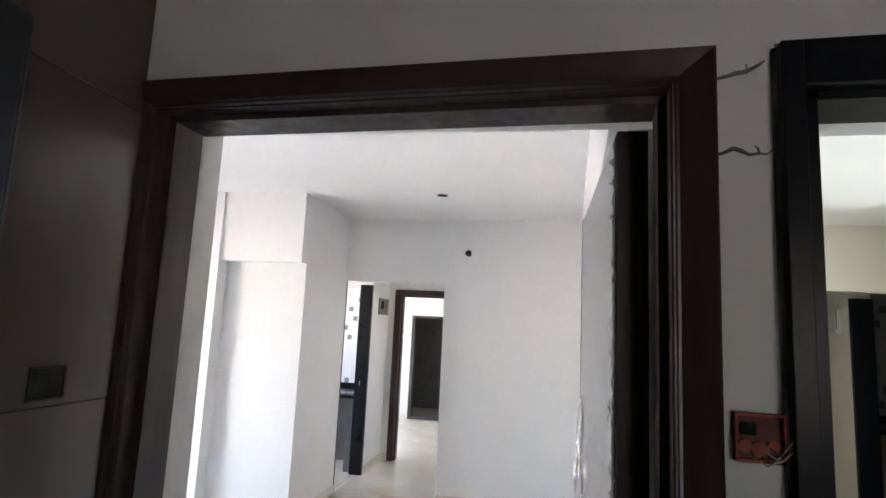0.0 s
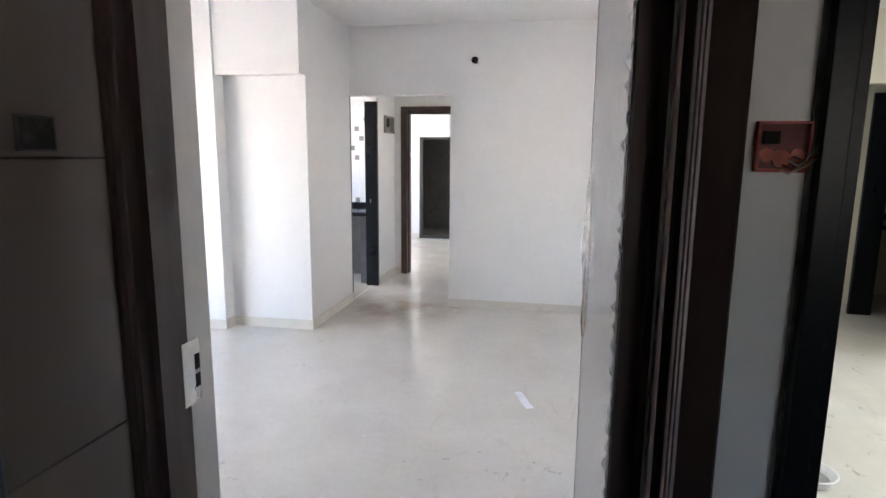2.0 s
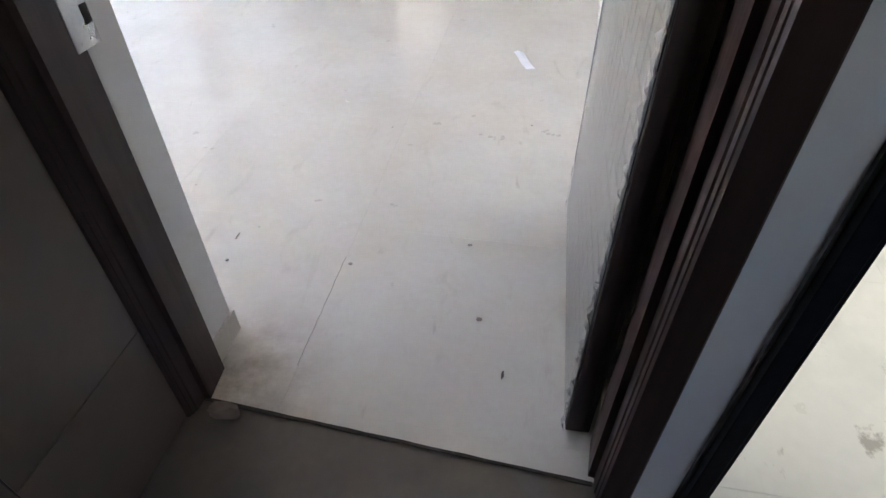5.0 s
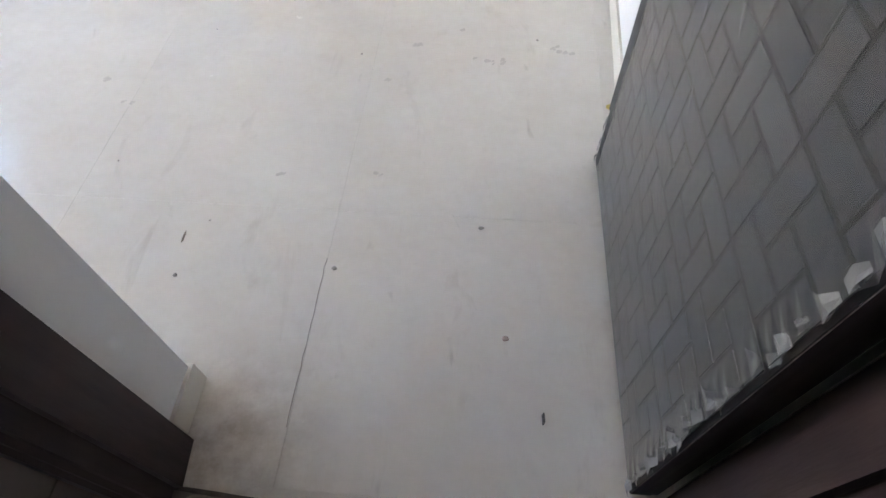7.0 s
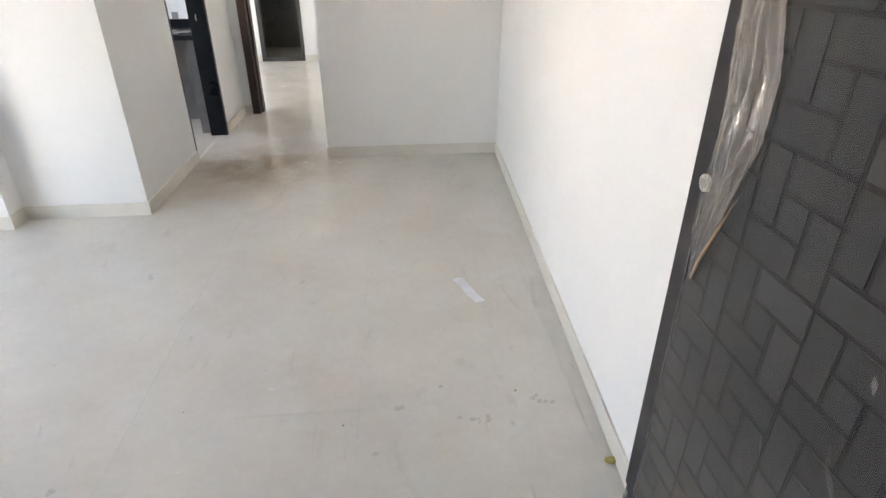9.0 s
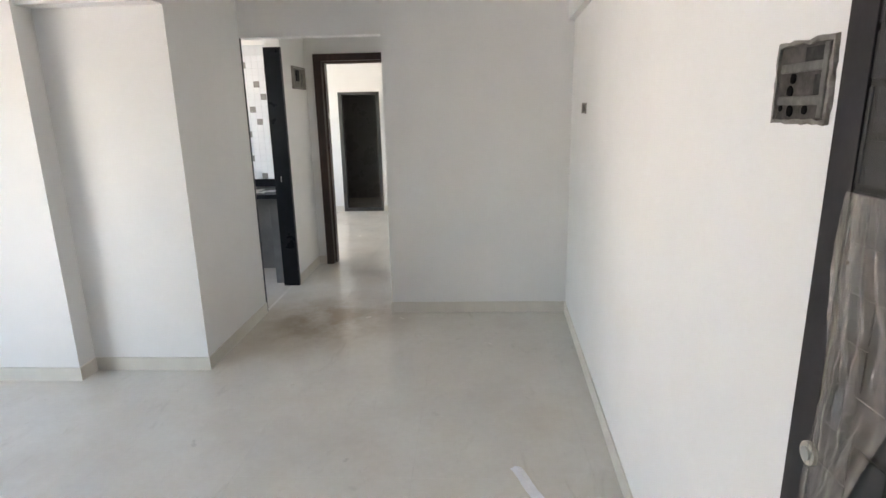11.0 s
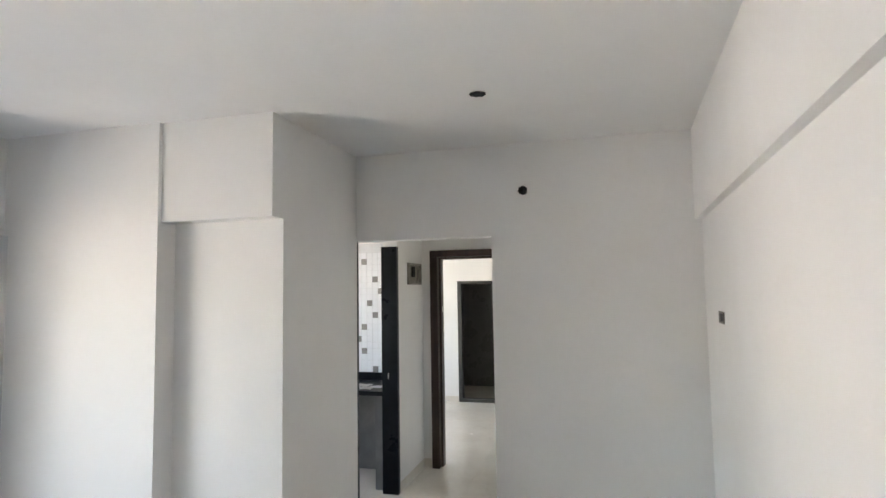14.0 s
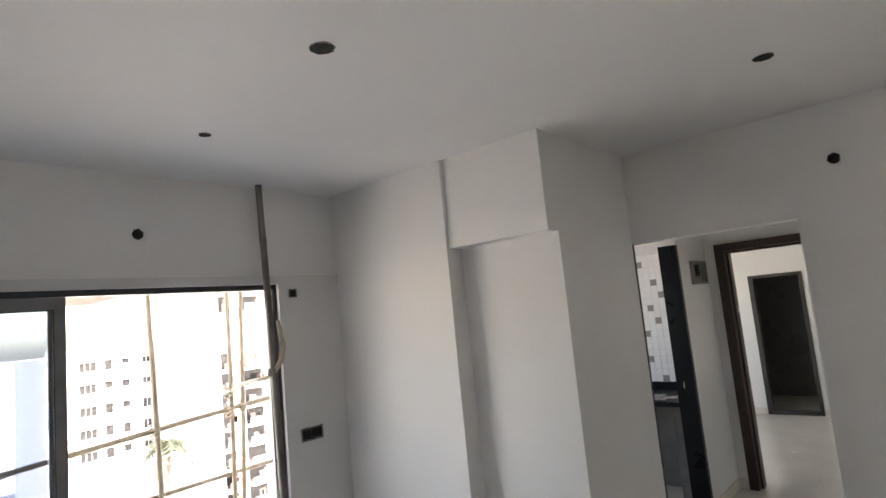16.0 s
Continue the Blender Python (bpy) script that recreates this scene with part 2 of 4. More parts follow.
def floor_material(name="floor_tile", dusty=0.0):
    """Glossy cream vitrified tile: faint clouds, sparse scuffs and dusty footmarks."""
    m, nt, b = mat(name, 0.16)
    cloud, grain = tex(nt, 1.6, 5, 0.6), tex(nt, 26, 5, 0.7)
    col = mix(nt, ramp(nt, cloud, 0.35, 0.65), (0.69, 0.645, 0.575), (0.75, 0.715, 0.65))
    col = mix(nt, ramp(nt, grain, 0.35, 0.75, 0, 0.25), col, (0.58, 0.53, 0.45))
    dust = ramp(nt, tex(nt, 1.1, 4, 0.7), 0.52, 0.72, 0, 0.35)
    col = mix(nt, dust, col, (0.55, 0.50, 0.43))
    spot = nt.nodes.new("ShaderNodeMath")
    spot.operation = "MULTIPLY"
    nt.links.new(ramp(nt, tex(nt, 15, 3, 0.5, (1, 0.55, 1), 0.6), 0.67, 0.78, 0, 0.5), spot.inputs[0])
    nt.links.new(ramp(nt, tex(nt, 2.3, 3, 0.6), 0.45, 0.62), spot.inputs[1])
    col = mix(nt, spot.outputs[0], col, (0.34, 0.30, 0.25))
    smear = ramp(nt, tex(nt, 6, 4, 0.65, (1, 0.35, 1), 1.2), 0.60, 0.74, 0, 0.28)
    col = mix(nt, smear, col, (0.42, 0.37, 0.31))
    g = nt.nodes.new("ShaderNodeNewGeometry")
    far = nt.nodes.new("ShaderNodeVectorMath")
    far.operation = "DISTANCE"
    far.inputs[1].default_value = (0.26, 0.97, 0)
    nt.links.new(g.outputs["Position"], far.inputs[0])
    mud = nt.nodes.new("ShaderNodeMath")
    mud.operation = "MULTIPLY"
    nt.links.new(ramp(nt, far.outputs["Value"], 0.05, 0.30, 0.7, 0), mud.inputs[0])
    nt.links.new(ramp(nt, tex(nt, 9, 5, 0.7), 0.3, 0.6), mud.inputs[1])
    col = mix(nt, mud.outputs[0], col, (0.33, 0.26, 0.20))        # mud trodden in beside the jamb
    by = nt.nodes.new("ShaderNodeVectorMath")
    by.operation = "DISTANCE"
    by.inputs[1].default_value = (-0.45, 5.2, 0)
    nt.links.new(g.outputs["Position"], by.inputs[0])
    tread = nt.nodes.new("ShaderNodeMath")
    tread.operation = "MULTIPLY"
    nt.links.new(ramp(nt, by.outputs["Value"], 0.2, 0.8, 0.8, 0), tread.inputs[0])
    nt.links.new(ramp(nt, tex(nt, 3.5, 5, 0.65), 0.3, 0.6, 0.25, 1), tread.inputs[1])
    col = mix(nt, tread.outputs[0], col, (0.39, 0.30, 0.20))        # brown dust trodden about the passage
    if dusty:
        col = mix(nt, ramp(nt, tex(nt, 2.2, 6, 0.7), 0.40, 0.66, 0, 0.5 * dusty), col, (0.57, 0.55, 0.51))
        col = mix(nt, ramp(nt, tex(nt, 8.5, 5, 0.7, (1, 0.7, 1), 0.3), 0.61, 0.70, 0, dusty), col, (0.30, 0.25, 0.20))
    o = nt.nodes.new("ShaderNodeObjectInfo")
    col = mix(nt, ramp(nt, o.outputs["Random"], 0, 1, 0, 0.04), col, (0.5, 0.45, 0.38))
    nt.links.new(col, b.inputs["Base Color"])
    nt.links.new(ramp(nt, tex(nt, 3.0, 5, 0.65), 0.3, 0.75, 0.10 + 0.2 * dusty, 0.30 + 0.3 * dusty), b.inputs["Roughness"])
    bump(nt, b, tex(nt, 3.5, 2, 0.5), 0.06, 0.004)
    return m


WHITE_OUT = surface("outer_render", (.7, .68, .64), (.6, .58, .54), .5, 8, .85)
FLOORM = floor_material()
FLOOR_DUSTY = floor_material("dusty_floor_tile", 0.8)
JOINT = surface("floor_joint", (0.62, 0.58, 0.515), (0.52, 0.48, 0.425), 5, 60, 0.35)
floor = structure("floor", boxes((XL - WT, XR + .11, 0.90, 6.83, -.1, -.0009), (-3.5, 1.6, 6.83, 11.6, -.1, -.0009), (-3.3, XL - WT, 4.4, 6.83, -.1, -.0009)), JOINT, "glossy cream vitrified tile floor with scuffs", "floor")
floor_neighbour = structure("floor_neighbour", boxes((XR + .03, NX, 0.76, 7.1, -.1, -.0009)), JOINT, "dusty cream tile floor of the neighbouring flat", "floor")
structure("floor_lobby", boxes((0.0, 4.6, -2.7, .9, -.1, -.006)), surface("lobby_floor", (0.19, 0.16, 0.135), (0.12, 0.10, 0.083), 3, 40, 0.35, bumps=.05), "dusty brown lobby floor", "floor")

# unseen block, added to keep the sun off the facade and scaffold
structure("sunblock_above", boxes((XL - WT, NX + .1, -2.7, 11.6, H + .3, 20)), WHITE_OUT, "unseen upper storeys, added to keep sun off the facade", "building")

# skirting tiles, 8 cm high, 8 mm proud
def skirting(x0, x1, y0, y1, z=0.085):
    ob = part("baseboard", boxes((x0, x1, y0, y1, 0, z)), SKIRT)
    return tagged(ob, "cream tile skirting along the wall foot", "skirting", kind="structure")


S = 0.009
skirting(XR - S, XR + .004, YE + .01, YF - S).matrix_world = SKEWED
for r in ((0.05, XR, YF - S, YF), (-.976, -.976 + S, 4.317 - S, YF), (-1.715 + S, -.976, 4.317 - S, 4.317), (-1.715, -1.715 + S, 4.17 - S, 4.317),
          (XL + S, -1.715, 4.17 - S, 4.17), (XL, XL + S, WY1, 4.17), (-.928, -.928 + S, 6.10, 6.83 - S), (-.928, -.84, 6.83 - S, 6.83), (0.05 - S, 0.05, YF, 6.83),
          (.178, .178 + S, 1.0, YE + S), (XL + S, .178, YE, YE + S), (-3.4, -1.34, BY - S, BY), (-.70, 1.5, BY - S, BY), (3.975 - S, 3.975, 5.95, 6.9)):
    skirting(*r)

# added lamps at unseen windows, to brighten kitchen and bedroom
fill_lamp("kitchen_fill", (-3.15, 5.6, 1.55), (0, 5.6, 1.2), 1.1, 1.0, 0.2)
fill_lamp("bedroom_fill", (-3.35, 8.45, 1.5), (0, 8.45, 1.0), 1.6, 1.2, 1.55)
# added lamp before a solid wall, to brighten the neighbouring flat
fill_lamp("neighbour_fill", (NX - .05, 2.8, 1.1), (0, 2.8, 1.1), 2.2, 2.0, 10.8, (0.66, 0.82, 1.0))

# ---- shapes used by several things ----
def prism(bm, pts, to3, a, b):
    """An outline of (u, v) points drawn out from a to b; to3 turns (u, v, w) into a place."""
    lo = [bm.verts.new(to3(u, v, a)) for u, v in pts]
    hi = [bm.verts.new(to3(u, v, b)) for u, v in pts]
    n = len(pts)
    bm.faces.new(lo)
    bm.faces.new(hi[::-1])
    for i in range(n):
        bm.faces.new((lo[i], lo[(i + 1) % n], hi[(i + 1) % n], hi[i]))


def tube(bm, pts, radii, sides=10, caps=True):
    """A round rod through points, of a radius (or radii) of its own."""
    if not isinstance(radii, (list, tuple)):
        radii = [radii] * len(pts)
    pts = [Vector(p) for p in pts]
    rings = []
    for i, p in enumerate(pts):
        d = (pts[min(i + 1, len(pts) - 1)] - pts[max(i - 1, 0)]).normalized()
        a = d.orthogonal().normalized() if not rings else (rings[-1][1] - rings[-1][1].dot(d) * d).normalized()
        b = d.cross(a)
        rings.append(([bm.verts.new(p + radii[i] * (math.cos(2 * math.pi * k / sides) * a + math.sin(2 * math.pi * k / sides) * b)) for k in range(sides)], a))
    for (r0, _), (r1, _) in zip(rings, rings[1:]):
        for k in range(sides):
            bm.faces.new((r0[k], r0[(k + 1) % sides], r1[(k + 1) % sides], r1[k]))
    if caps:
        bm.faces.new(rings[0][0][::-1])
        bm.faces.new(rings[-1][0])


def disc(bm, centre, axis, radius, thick, sides=16, rough=0.0, squash=1.0):
    """A flat round or ragged plug that stands thick metres along axis."""
    ax = Vector(axis)
    a = ax.orthogonal().normalized()
    b = ax.cross(a)
    rr = [radius * (1 + random.uniform(-rough, rough)) for _ in range(sides)]
    ring = [Vector(centre) + rr[k] * (math.cos(2 * math.pi * k / sides) * a + squash * math.sin(2 * math.pi * k / sides) * b) for k in range(sides)]
    lo, hi = [bm.verts.new(p) for p in ring], [bm.verts.new(p + ax * thick) for p in ring]
    bm.faces.new(lo[::-1])
    bm.faces.new(hi)
    for k in range(sides):
        bm.faces.new((lo[k], lo[(k + 1) % sides], hi[(k + 1) % sides], hi[k]))


def lamp_hole(at, axis, radius, label, squash=1.0):
    """An open conduit box in the plaster: a broken rim and a dark inside with a cut wire end."""
    t = thing("lamp_hole", label, "junction box", "open lamp holes")
    bm = bmesh.new()
    disc(bm, at, axis, radius * 1.12, 0.002, 18, 0.10, squash)
    part("rim", bm, HOLE_RIM, t, "broken plaster rim")
    bm = bmesh.new()
    disc(bm, Vector(at) + Vector(axis) * 0.0005, axis, radius, 0.0035, 16, 0.13, squash)
    part("box", bm, HOLE, t, "dark open conduit box")


# ---- entrance door frame ----
PROFILE = [(0.0, 0.0), (0.0145, -0.0025), (0.0158, -0.0045), (0.0152, -0.0385), (0.0185, -0.0415), (0.0200, -0.0525), (0.0225, -0.0540), (0.0260, -0.0625), (0.0340, -0.0655), (0.0790, -0.0778), (0.0825, -0.0750)]
HZ = 2.096                              # underside of the head


def head_z(e):
    return HZ + .79 * e


frame_1 = thing("door_1", "dark brown moulded wooden entrance door frame", "door frame")
frame_1["kind"] = "structure"


def jamb_of(side, back):
    """A moulded jamb whose top is mitred to the head."""
    bm = bmesh.new()
    prism(bm, PROFILE + [(.0825, back[1]), back], lambda e, v, w: (*side(e, v), 0 if w == 0 else head_z(e)), 0, 1)
    return bm


bm = jamb_of(lock_side, (.0145, .112))
for vtx in bm.verts:                    # chipped foot
    if vtx.co.z < .01 and vtx.co.y > .97 and vtx.co.x > .19:
        vtx.co.y -= .012
part("jamb", bm, FRAME, frame_1)
part("jamb", jamb_of(hinge_side, (.005, .10)), FRAME, frame_1)
bm = bmesh.new()
prism(bm, PROFILE + [(.0825, .105), (.004, .105)], lambda e, v, w: (*(lock_side(e, v) if w == 0 else hinge_side(e, v)), head_z(e)), 0, 1)
part("head", bm, FRAME, frame_1)
STEEL = surface("dull_steel", (0.62, 0.61, 0.59), (0.45, 0.44, 0.42), 12, 120, 0.35, metal=0.8, bumps=0.1)
plate = part("strike_plate", boxes((.2065, .209, .966, 1.030, .926, 1.081), bevel=0.001), STEEL, frame_1, "steel strike plate")
for z0, z1 in ((.962, .995), (1.006, 1.044)):
    part("slot", boxes((.2091, .2101, 1.008, 1.026, z0, z1)), HOLE, plate, "dark bolt slot")
for z0 in (.937, 1.070):
    bm = bmesh.new()
    disc(bm, (.209, .984, z0), (1, 0, 0), .004, .001, 10)
    part("screw", bm, STEEL, plate)

# ---- entrance door leaf: dark face of small panels under a torn protective film ----
DFX, DY0, DY1, DT = 1.160, 0.945, 1.902, 2.082
DARKWOOD = surface("dark_laminate", (0.019, 0.0155, 0.0155), (0.012, 0.0095, 0.0095), 5, 70, 0.6, bumps=0.0, spec=0.1)
door = thing("entrance_door", "open entrance door with patterned dark panels under torn film", "door")
leaf = part("leaf", boxes((DFX + .003, DFX + .047, DY0, DY1, .012, DT), bevel=0.002), DARKWOOD, door, "dark laminated door leaf")

EDGEWOOD = surface("brown_edge_band", (0.060, 0.040, 0.037), (0.042, 0.027, 0.026), 5, 70, 0.5, stretch=(6, 6, .6), bumps=0.1, spec=0.25)
part("edge_band", boxes((DFX + .004, DFX + .046, DY0 - .0012, DY0 + .004, .014, DT - .002), bevel=0.0005), EDGEWOOD, door, "dark brown edge band")
part("closing_stile", boxes((DFX - .0016, DFX + .004, 1.850, DY1 + .0008, .215, DT - .001), bevel=0.0006), surface("bare_dark_laminate", (0.031, 0.027, 0.030), (0.022, 0.019, 0.021), 6, 70, 0.45, bumps=0.05, spec=0.3), door, "smooth dark closing stile")
part("hinge_stile", boxes((DFX + .047, DFX + .063, DY0 + .001, DY0 + .05, .012, DT), bevel=0.002), EDGEWOOD, door, "dark edge band on the hinge side")


def panel_material():
    m, nt, b = mat("grey_panel", 0.5)
    b.inputs["Specular IOR Level"].default_value = 0.3
    o = nt.nodes.new("ShaderNodeObjectInfo")
    base = mix(nt, ramp(nt, tex(nt, 9, 4, 0.6), 0.35, 0.7), (0.0145, 0.0138, 0.0142), (0.022, 0.021, 0.0215))
    base = mix(nt, ramp(nt, o.outputs["Random"], 0, 1, 0, 0.6), base, (0.013, 0.012, 0.012))
    # some panels get a bluish sheen painted into their colour
    base = mix(nt, ramp(nt, o.outputs["Random"], 0.82, 1, 0, 0.55), base, (0.06, 0.06, 0.066))
    base = mix(nt, ramp(nt, tex(nt, 60, 3, 0.6, (1, 1, .3)), 0.4, 0.8, 0, .3), base, (0.045, 0.043, 0.043))
    nt.links.new(base, b.inputs["Base Color"])
    return m


PANEL = panel_material()


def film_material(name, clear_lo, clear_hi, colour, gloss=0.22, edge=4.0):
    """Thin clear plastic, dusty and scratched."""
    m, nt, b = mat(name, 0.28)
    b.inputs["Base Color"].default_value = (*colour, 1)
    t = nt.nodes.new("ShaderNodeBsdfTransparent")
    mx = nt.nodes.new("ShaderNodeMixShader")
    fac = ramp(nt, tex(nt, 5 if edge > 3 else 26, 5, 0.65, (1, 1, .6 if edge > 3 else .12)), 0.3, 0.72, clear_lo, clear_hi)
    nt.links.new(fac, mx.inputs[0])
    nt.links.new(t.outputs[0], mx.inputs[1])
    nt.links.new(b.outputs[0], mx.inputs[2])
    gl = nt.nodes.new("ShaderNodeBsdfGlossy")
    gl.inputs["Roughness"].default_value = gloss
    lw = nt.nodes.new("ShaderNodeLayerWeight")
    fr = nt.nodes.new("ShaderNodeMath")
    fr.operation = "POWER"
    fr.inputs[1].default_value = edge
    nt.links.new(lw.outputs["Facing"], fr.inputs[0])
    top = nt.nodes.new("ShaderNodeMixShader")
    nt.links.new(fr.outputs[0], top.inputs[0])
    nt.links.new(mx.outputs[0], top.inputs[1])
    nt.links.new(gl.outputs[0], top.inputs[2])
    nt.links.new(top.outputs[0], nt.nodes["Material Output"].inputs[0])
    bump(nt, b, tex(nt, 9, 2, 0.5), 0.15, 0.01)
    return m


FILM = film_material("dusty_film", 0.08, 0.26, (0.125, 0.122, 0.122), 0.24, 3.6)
CRUMPLE = film_material("crumpled_film", 0.14, 0.55, (0.42, 0.345, 0.285), 0.09, 2.4)
MILKY = film_material("torn_film_edge", 0.2, 0.65, (0.55, 0.53, 0.51))


def ragged_sheet(x, y0, y1, z0, z1, ragged, step=0.02, curl=0.0):
    """A sheet on the door face whose long edges are torn."""
    bm = bmesh.new()
    n = int((z1 - z0) / step)
    prev = None
    jag0 = jag1 = 0.0
    for i in range(n + 1):
        z = z0 + (z1 - z0) * i / n
        jag0 = 0.6 * jag0 + random.uniform(-ragged, ragged)
        jag1 = 0.6 * jag1 + random.uniform(-ragged, ragged)
        a, b = y0 + jag0, y1 + 0.5 * jag1
        row = [bm.verts.new((x - curl * abs(math.sin(i * 1.7)) * (1 if k == 0 else 0.25 if k == 3 else 0), a + (b - a) * s, z)) for k, s in enumerate((0, .06, .94, 1))]
        if prev:
            for k in range(3):
                bm.faces.new((prev[k], prev[k + 1], row[k + 1], row[k]))
        prev = row
    return bm


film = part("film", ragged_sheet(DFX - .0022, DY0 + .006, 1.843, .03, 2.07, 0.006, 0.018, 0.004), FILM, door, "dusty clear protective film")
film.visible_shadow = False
for k in range(46):                     # curled tatters along the torn edges
    z = .05 + k * .044 + random.uniform(-.012, .012)
    y = DY0 + .010 + random.uniform(-.008, .012)
    w, h = random.uniform(.008, .028), random.uniform(.015, .05)
    bm = bmesh.new()
    vs = [bm.verts.new((DFX - .0026 - random.uniform(0, .011) * (i % 2), y + (j - .5) * w * random.uniform(.5, 1.2) * (1 - .6 * i / 2), z + (i / 2 - .5) * h)) for i in range(3) for j in range(3)]
    for i in range(2):
        for j in range(2):
            bm.faces.new((vs[i * 3 + j], vs[i * 3 + j + 1], vs[i * 3 + j + 4], vs[i * 3 + j + 3]))
    part("film_tatter", bm, MILKY, film)
rng = random.Random(11)
for k in range(30):                     # the torn edge beside the bare closing stile, which reaches the leaf's edge near the floor
    z = .035 + k * .031
    y = 1.893 - .012 * rng.random() if z < .21 else 1.847 + .004 * rng.random()
    w, h = (rng.uniform(.006, .018), rng.uniform(.022, .04)) if z < .21 else (rng.uniform(.0015, .004), rng.uniform(.028, .036))
    bm = bmesh.new()
    vs = [bm.verts.new((DFX - .0028 - rng.uniform(0, .006) * (i % 2) * (z < .21), y + (j / 2 - .5) * w * rng.uniform(.5, 1.3), z + (i / 2 - .5) * h)) for i in range(3) for j in range(3)]
    for i in range(2):
        for j in range(2):
            bm.faces.new((vs[i * 3 + j], vs[i * 3 + j + 1], vs[i * 3 + j + 4], vs[i * 3 + j + 3]))
    part("film_tatter", bm, MILKY, film)
SCRATCH = film_material("scratched_film", 0.05, 0.5, (.62, .61, .6))
for ya, za, yb, zb, w in ((1.376, .800, 1.412, .848, .012), (1.404, .842, 1.414, .872, .007), (1.391, .985, 1.398, 1.010, .009), (1.43, .62, 1.45, .66, .006), (1.52, .74, 1.53, .77, .007)):
    bm = bmesh.new()                    # pale rubbed marks on the film
    a, b = Vector((0, ya, za)), Vector((0, yb, zb))
    side = (b - a).cross(Vector((1, 0, 0))).normalized()
    mids = [a.lerp(b, k / 5) for k in range(6)]
    wide = [w * .5 * math.sin(math.pi * (.08 + .84 * k / 5)) * rng.uniform(.6, 1.2) for k in range(6)]
    bm.faces.new([bm.verts.new((DFX - .0034, p.y + side.y * q, p.z + side.z * q)) for p, q in zip(mids, wide)] + [bm.verts.new((DFX - .0034, p.y - side.y * q, p.z - side.z * q)) for p, q in list(zip(mids, wide))[::-1]])
    part("rubbed_mark", bm, SCRATCH, film, "pale rubbed mark")
# the loosened fold of film beside the latch: narrow at both ends
bm = bmesh.new()
rows_n, cols_n = 60, 30
grid = []
for i in range(rows_n + 1):
    s = i / rows_n
    z = .893 + .57 * s
    outer = 1.846 + .012 * math.sin(s * 9) * s - .024 * max(0, 1 - s / .15)
    inner = 1.822 - .105 * min(1, s / .55) + .05 * max(0, s - .74) / .26
    grid.append([])
    for j in range(cols_n + 1):
        q = j / cols_n
        ridge = abs(noise.noise((q * 9 + 1.2 * s, s * 1.6, 3))) + .55 * abs(noise.noise((q * 19 + s, s * 3, 8)))
        grid[-1].append(bm.verts.new((DFX - .005 - .03 * ridge * math.sin(math.pi * (.1 + .8 * q)) * math.sin(math.pi * (.08 + .84 * s)), outer + (inner - outer) * q + .004 * noise.noise((i * .5, j * .4, 0)), z)))
for i in range(rows_n):
    for j in range(cols_n):
        bm.faces.new((grid[i][j], grid[i][j + 1], grid[i + 1][j + 1], grid[i + 1][j]))
fold = part("film_fold", bm, CRUMPLE, door, "crumpled loose fold of clear film", smooth=True)
fold.visible_shadow = False
bm = bmesh.new()
tube(bm, [(DFX - .006, 1.822, .897), (DFX - .012, 1.80, .95), (DFX - .012, 1.766, 1.03), (DFX - .010, 1.738, 1.10)], [.002, .004, .003, .001], 6)
part("film_crease", bm, surface("brown_tape", (.42, .27, .16), (.3, .19, .11), 8, 60, .5), fold, "brownish creased film edge")
bm = bmesh.new()
disc(bm, (DFX - .002, 1.847, 1.090), (-1, 0, 0), .017, .006, 20)
lock = part("lock_cover", bm, surface("pale_plastic", (.72, .68, .6), (.55, .5, .42), 20, 90, .4), door, "pale round lock cover")
bm = bmesh.new()
disc(bm, (DFX - .008, 1.847, 1.090), (-1, 0, 0), .010, .003, 16)
part("lock_core", bm, STEEL, lock)

# ---- granite door frame of the neighbouring flat ----
f = thing("door_2", "polished black granite door frame, without a door", "door frame")
f["kind"] = "structure"
part("jamb", skew_boxes((.1725, .206, -.0971, .05, 0, 2.152), bevel=.002), GRANITE, f)
part("jamb", skew_boxes((.206, .2335, -.066, .10, 0, 2.066), bevel=.002), GRANITE, f)
part("jamb", skew_boxes((1.18, 1.25, -.0971, .10, 0, 2.152), bevel=.002), GRANITE, f)
part("head", skew_boxes((.206, 1.18, -.0971, .0, 2.077, 2.152), bevel=.002), GRANITE, f)
part("head", skew_boxes((.2335, 1.18, -.066, .05, 2.062, 2.077), bevel=.002), GRANITE, f)
part("silicone", skew_boxes((.1665, .1724, -.074, -.060, 0, 2.15)), surface("grey_putty", (.3, .3, .3), (.12, .12, .12), 14, 80, .7), f, "grey putty joint")
structure("lintel_neighbour", skew_boxes((.206, 1.25, -.04, .16, 2.0775, H)), LOBBY, "plastered lintel over the next door", "wall")

# ---- lobby fittings ----
RED = surface("red_plastic", (0.46, 0.022, 0.014), (0.26, 0.014, 0.010), 25, 90, 0.45, bumps=0.2)
FIT = Matrix.Translation((1.312, .751, 1.567)) @ Matrix.Rotation(-TH, 4, "Z") @ Matrix.Diagonal((.91, .91, .92, 1)) @ Matrix.Translation((-1.335, -.820, -1.663))
box_t = thing("switch_box", "broken red plastic electrical box with loose wires", "electrical box")
part("back", boxes((1.335, 1.412, 0.834, 0.840, 1.585, 1.663), bevel=.001), surface("red_inside", (.20, .020, .014), (.08, .012, .009), 30, 90, .6), box_t)
for b in ((1.335, 1.412, 0.820, 0.836, 1.659, 1.663), (1.335, 1.339, 0.820, 0.836, 1.588, 1.663), (1.408, 1.412, 0.820, 0.836, 1.591, 1.663), (1.337, 1.408, 0.822, 0.836, 1.585, 1.590)):
    part("side", boxes(b, bevel=.0008), RED, box_t)
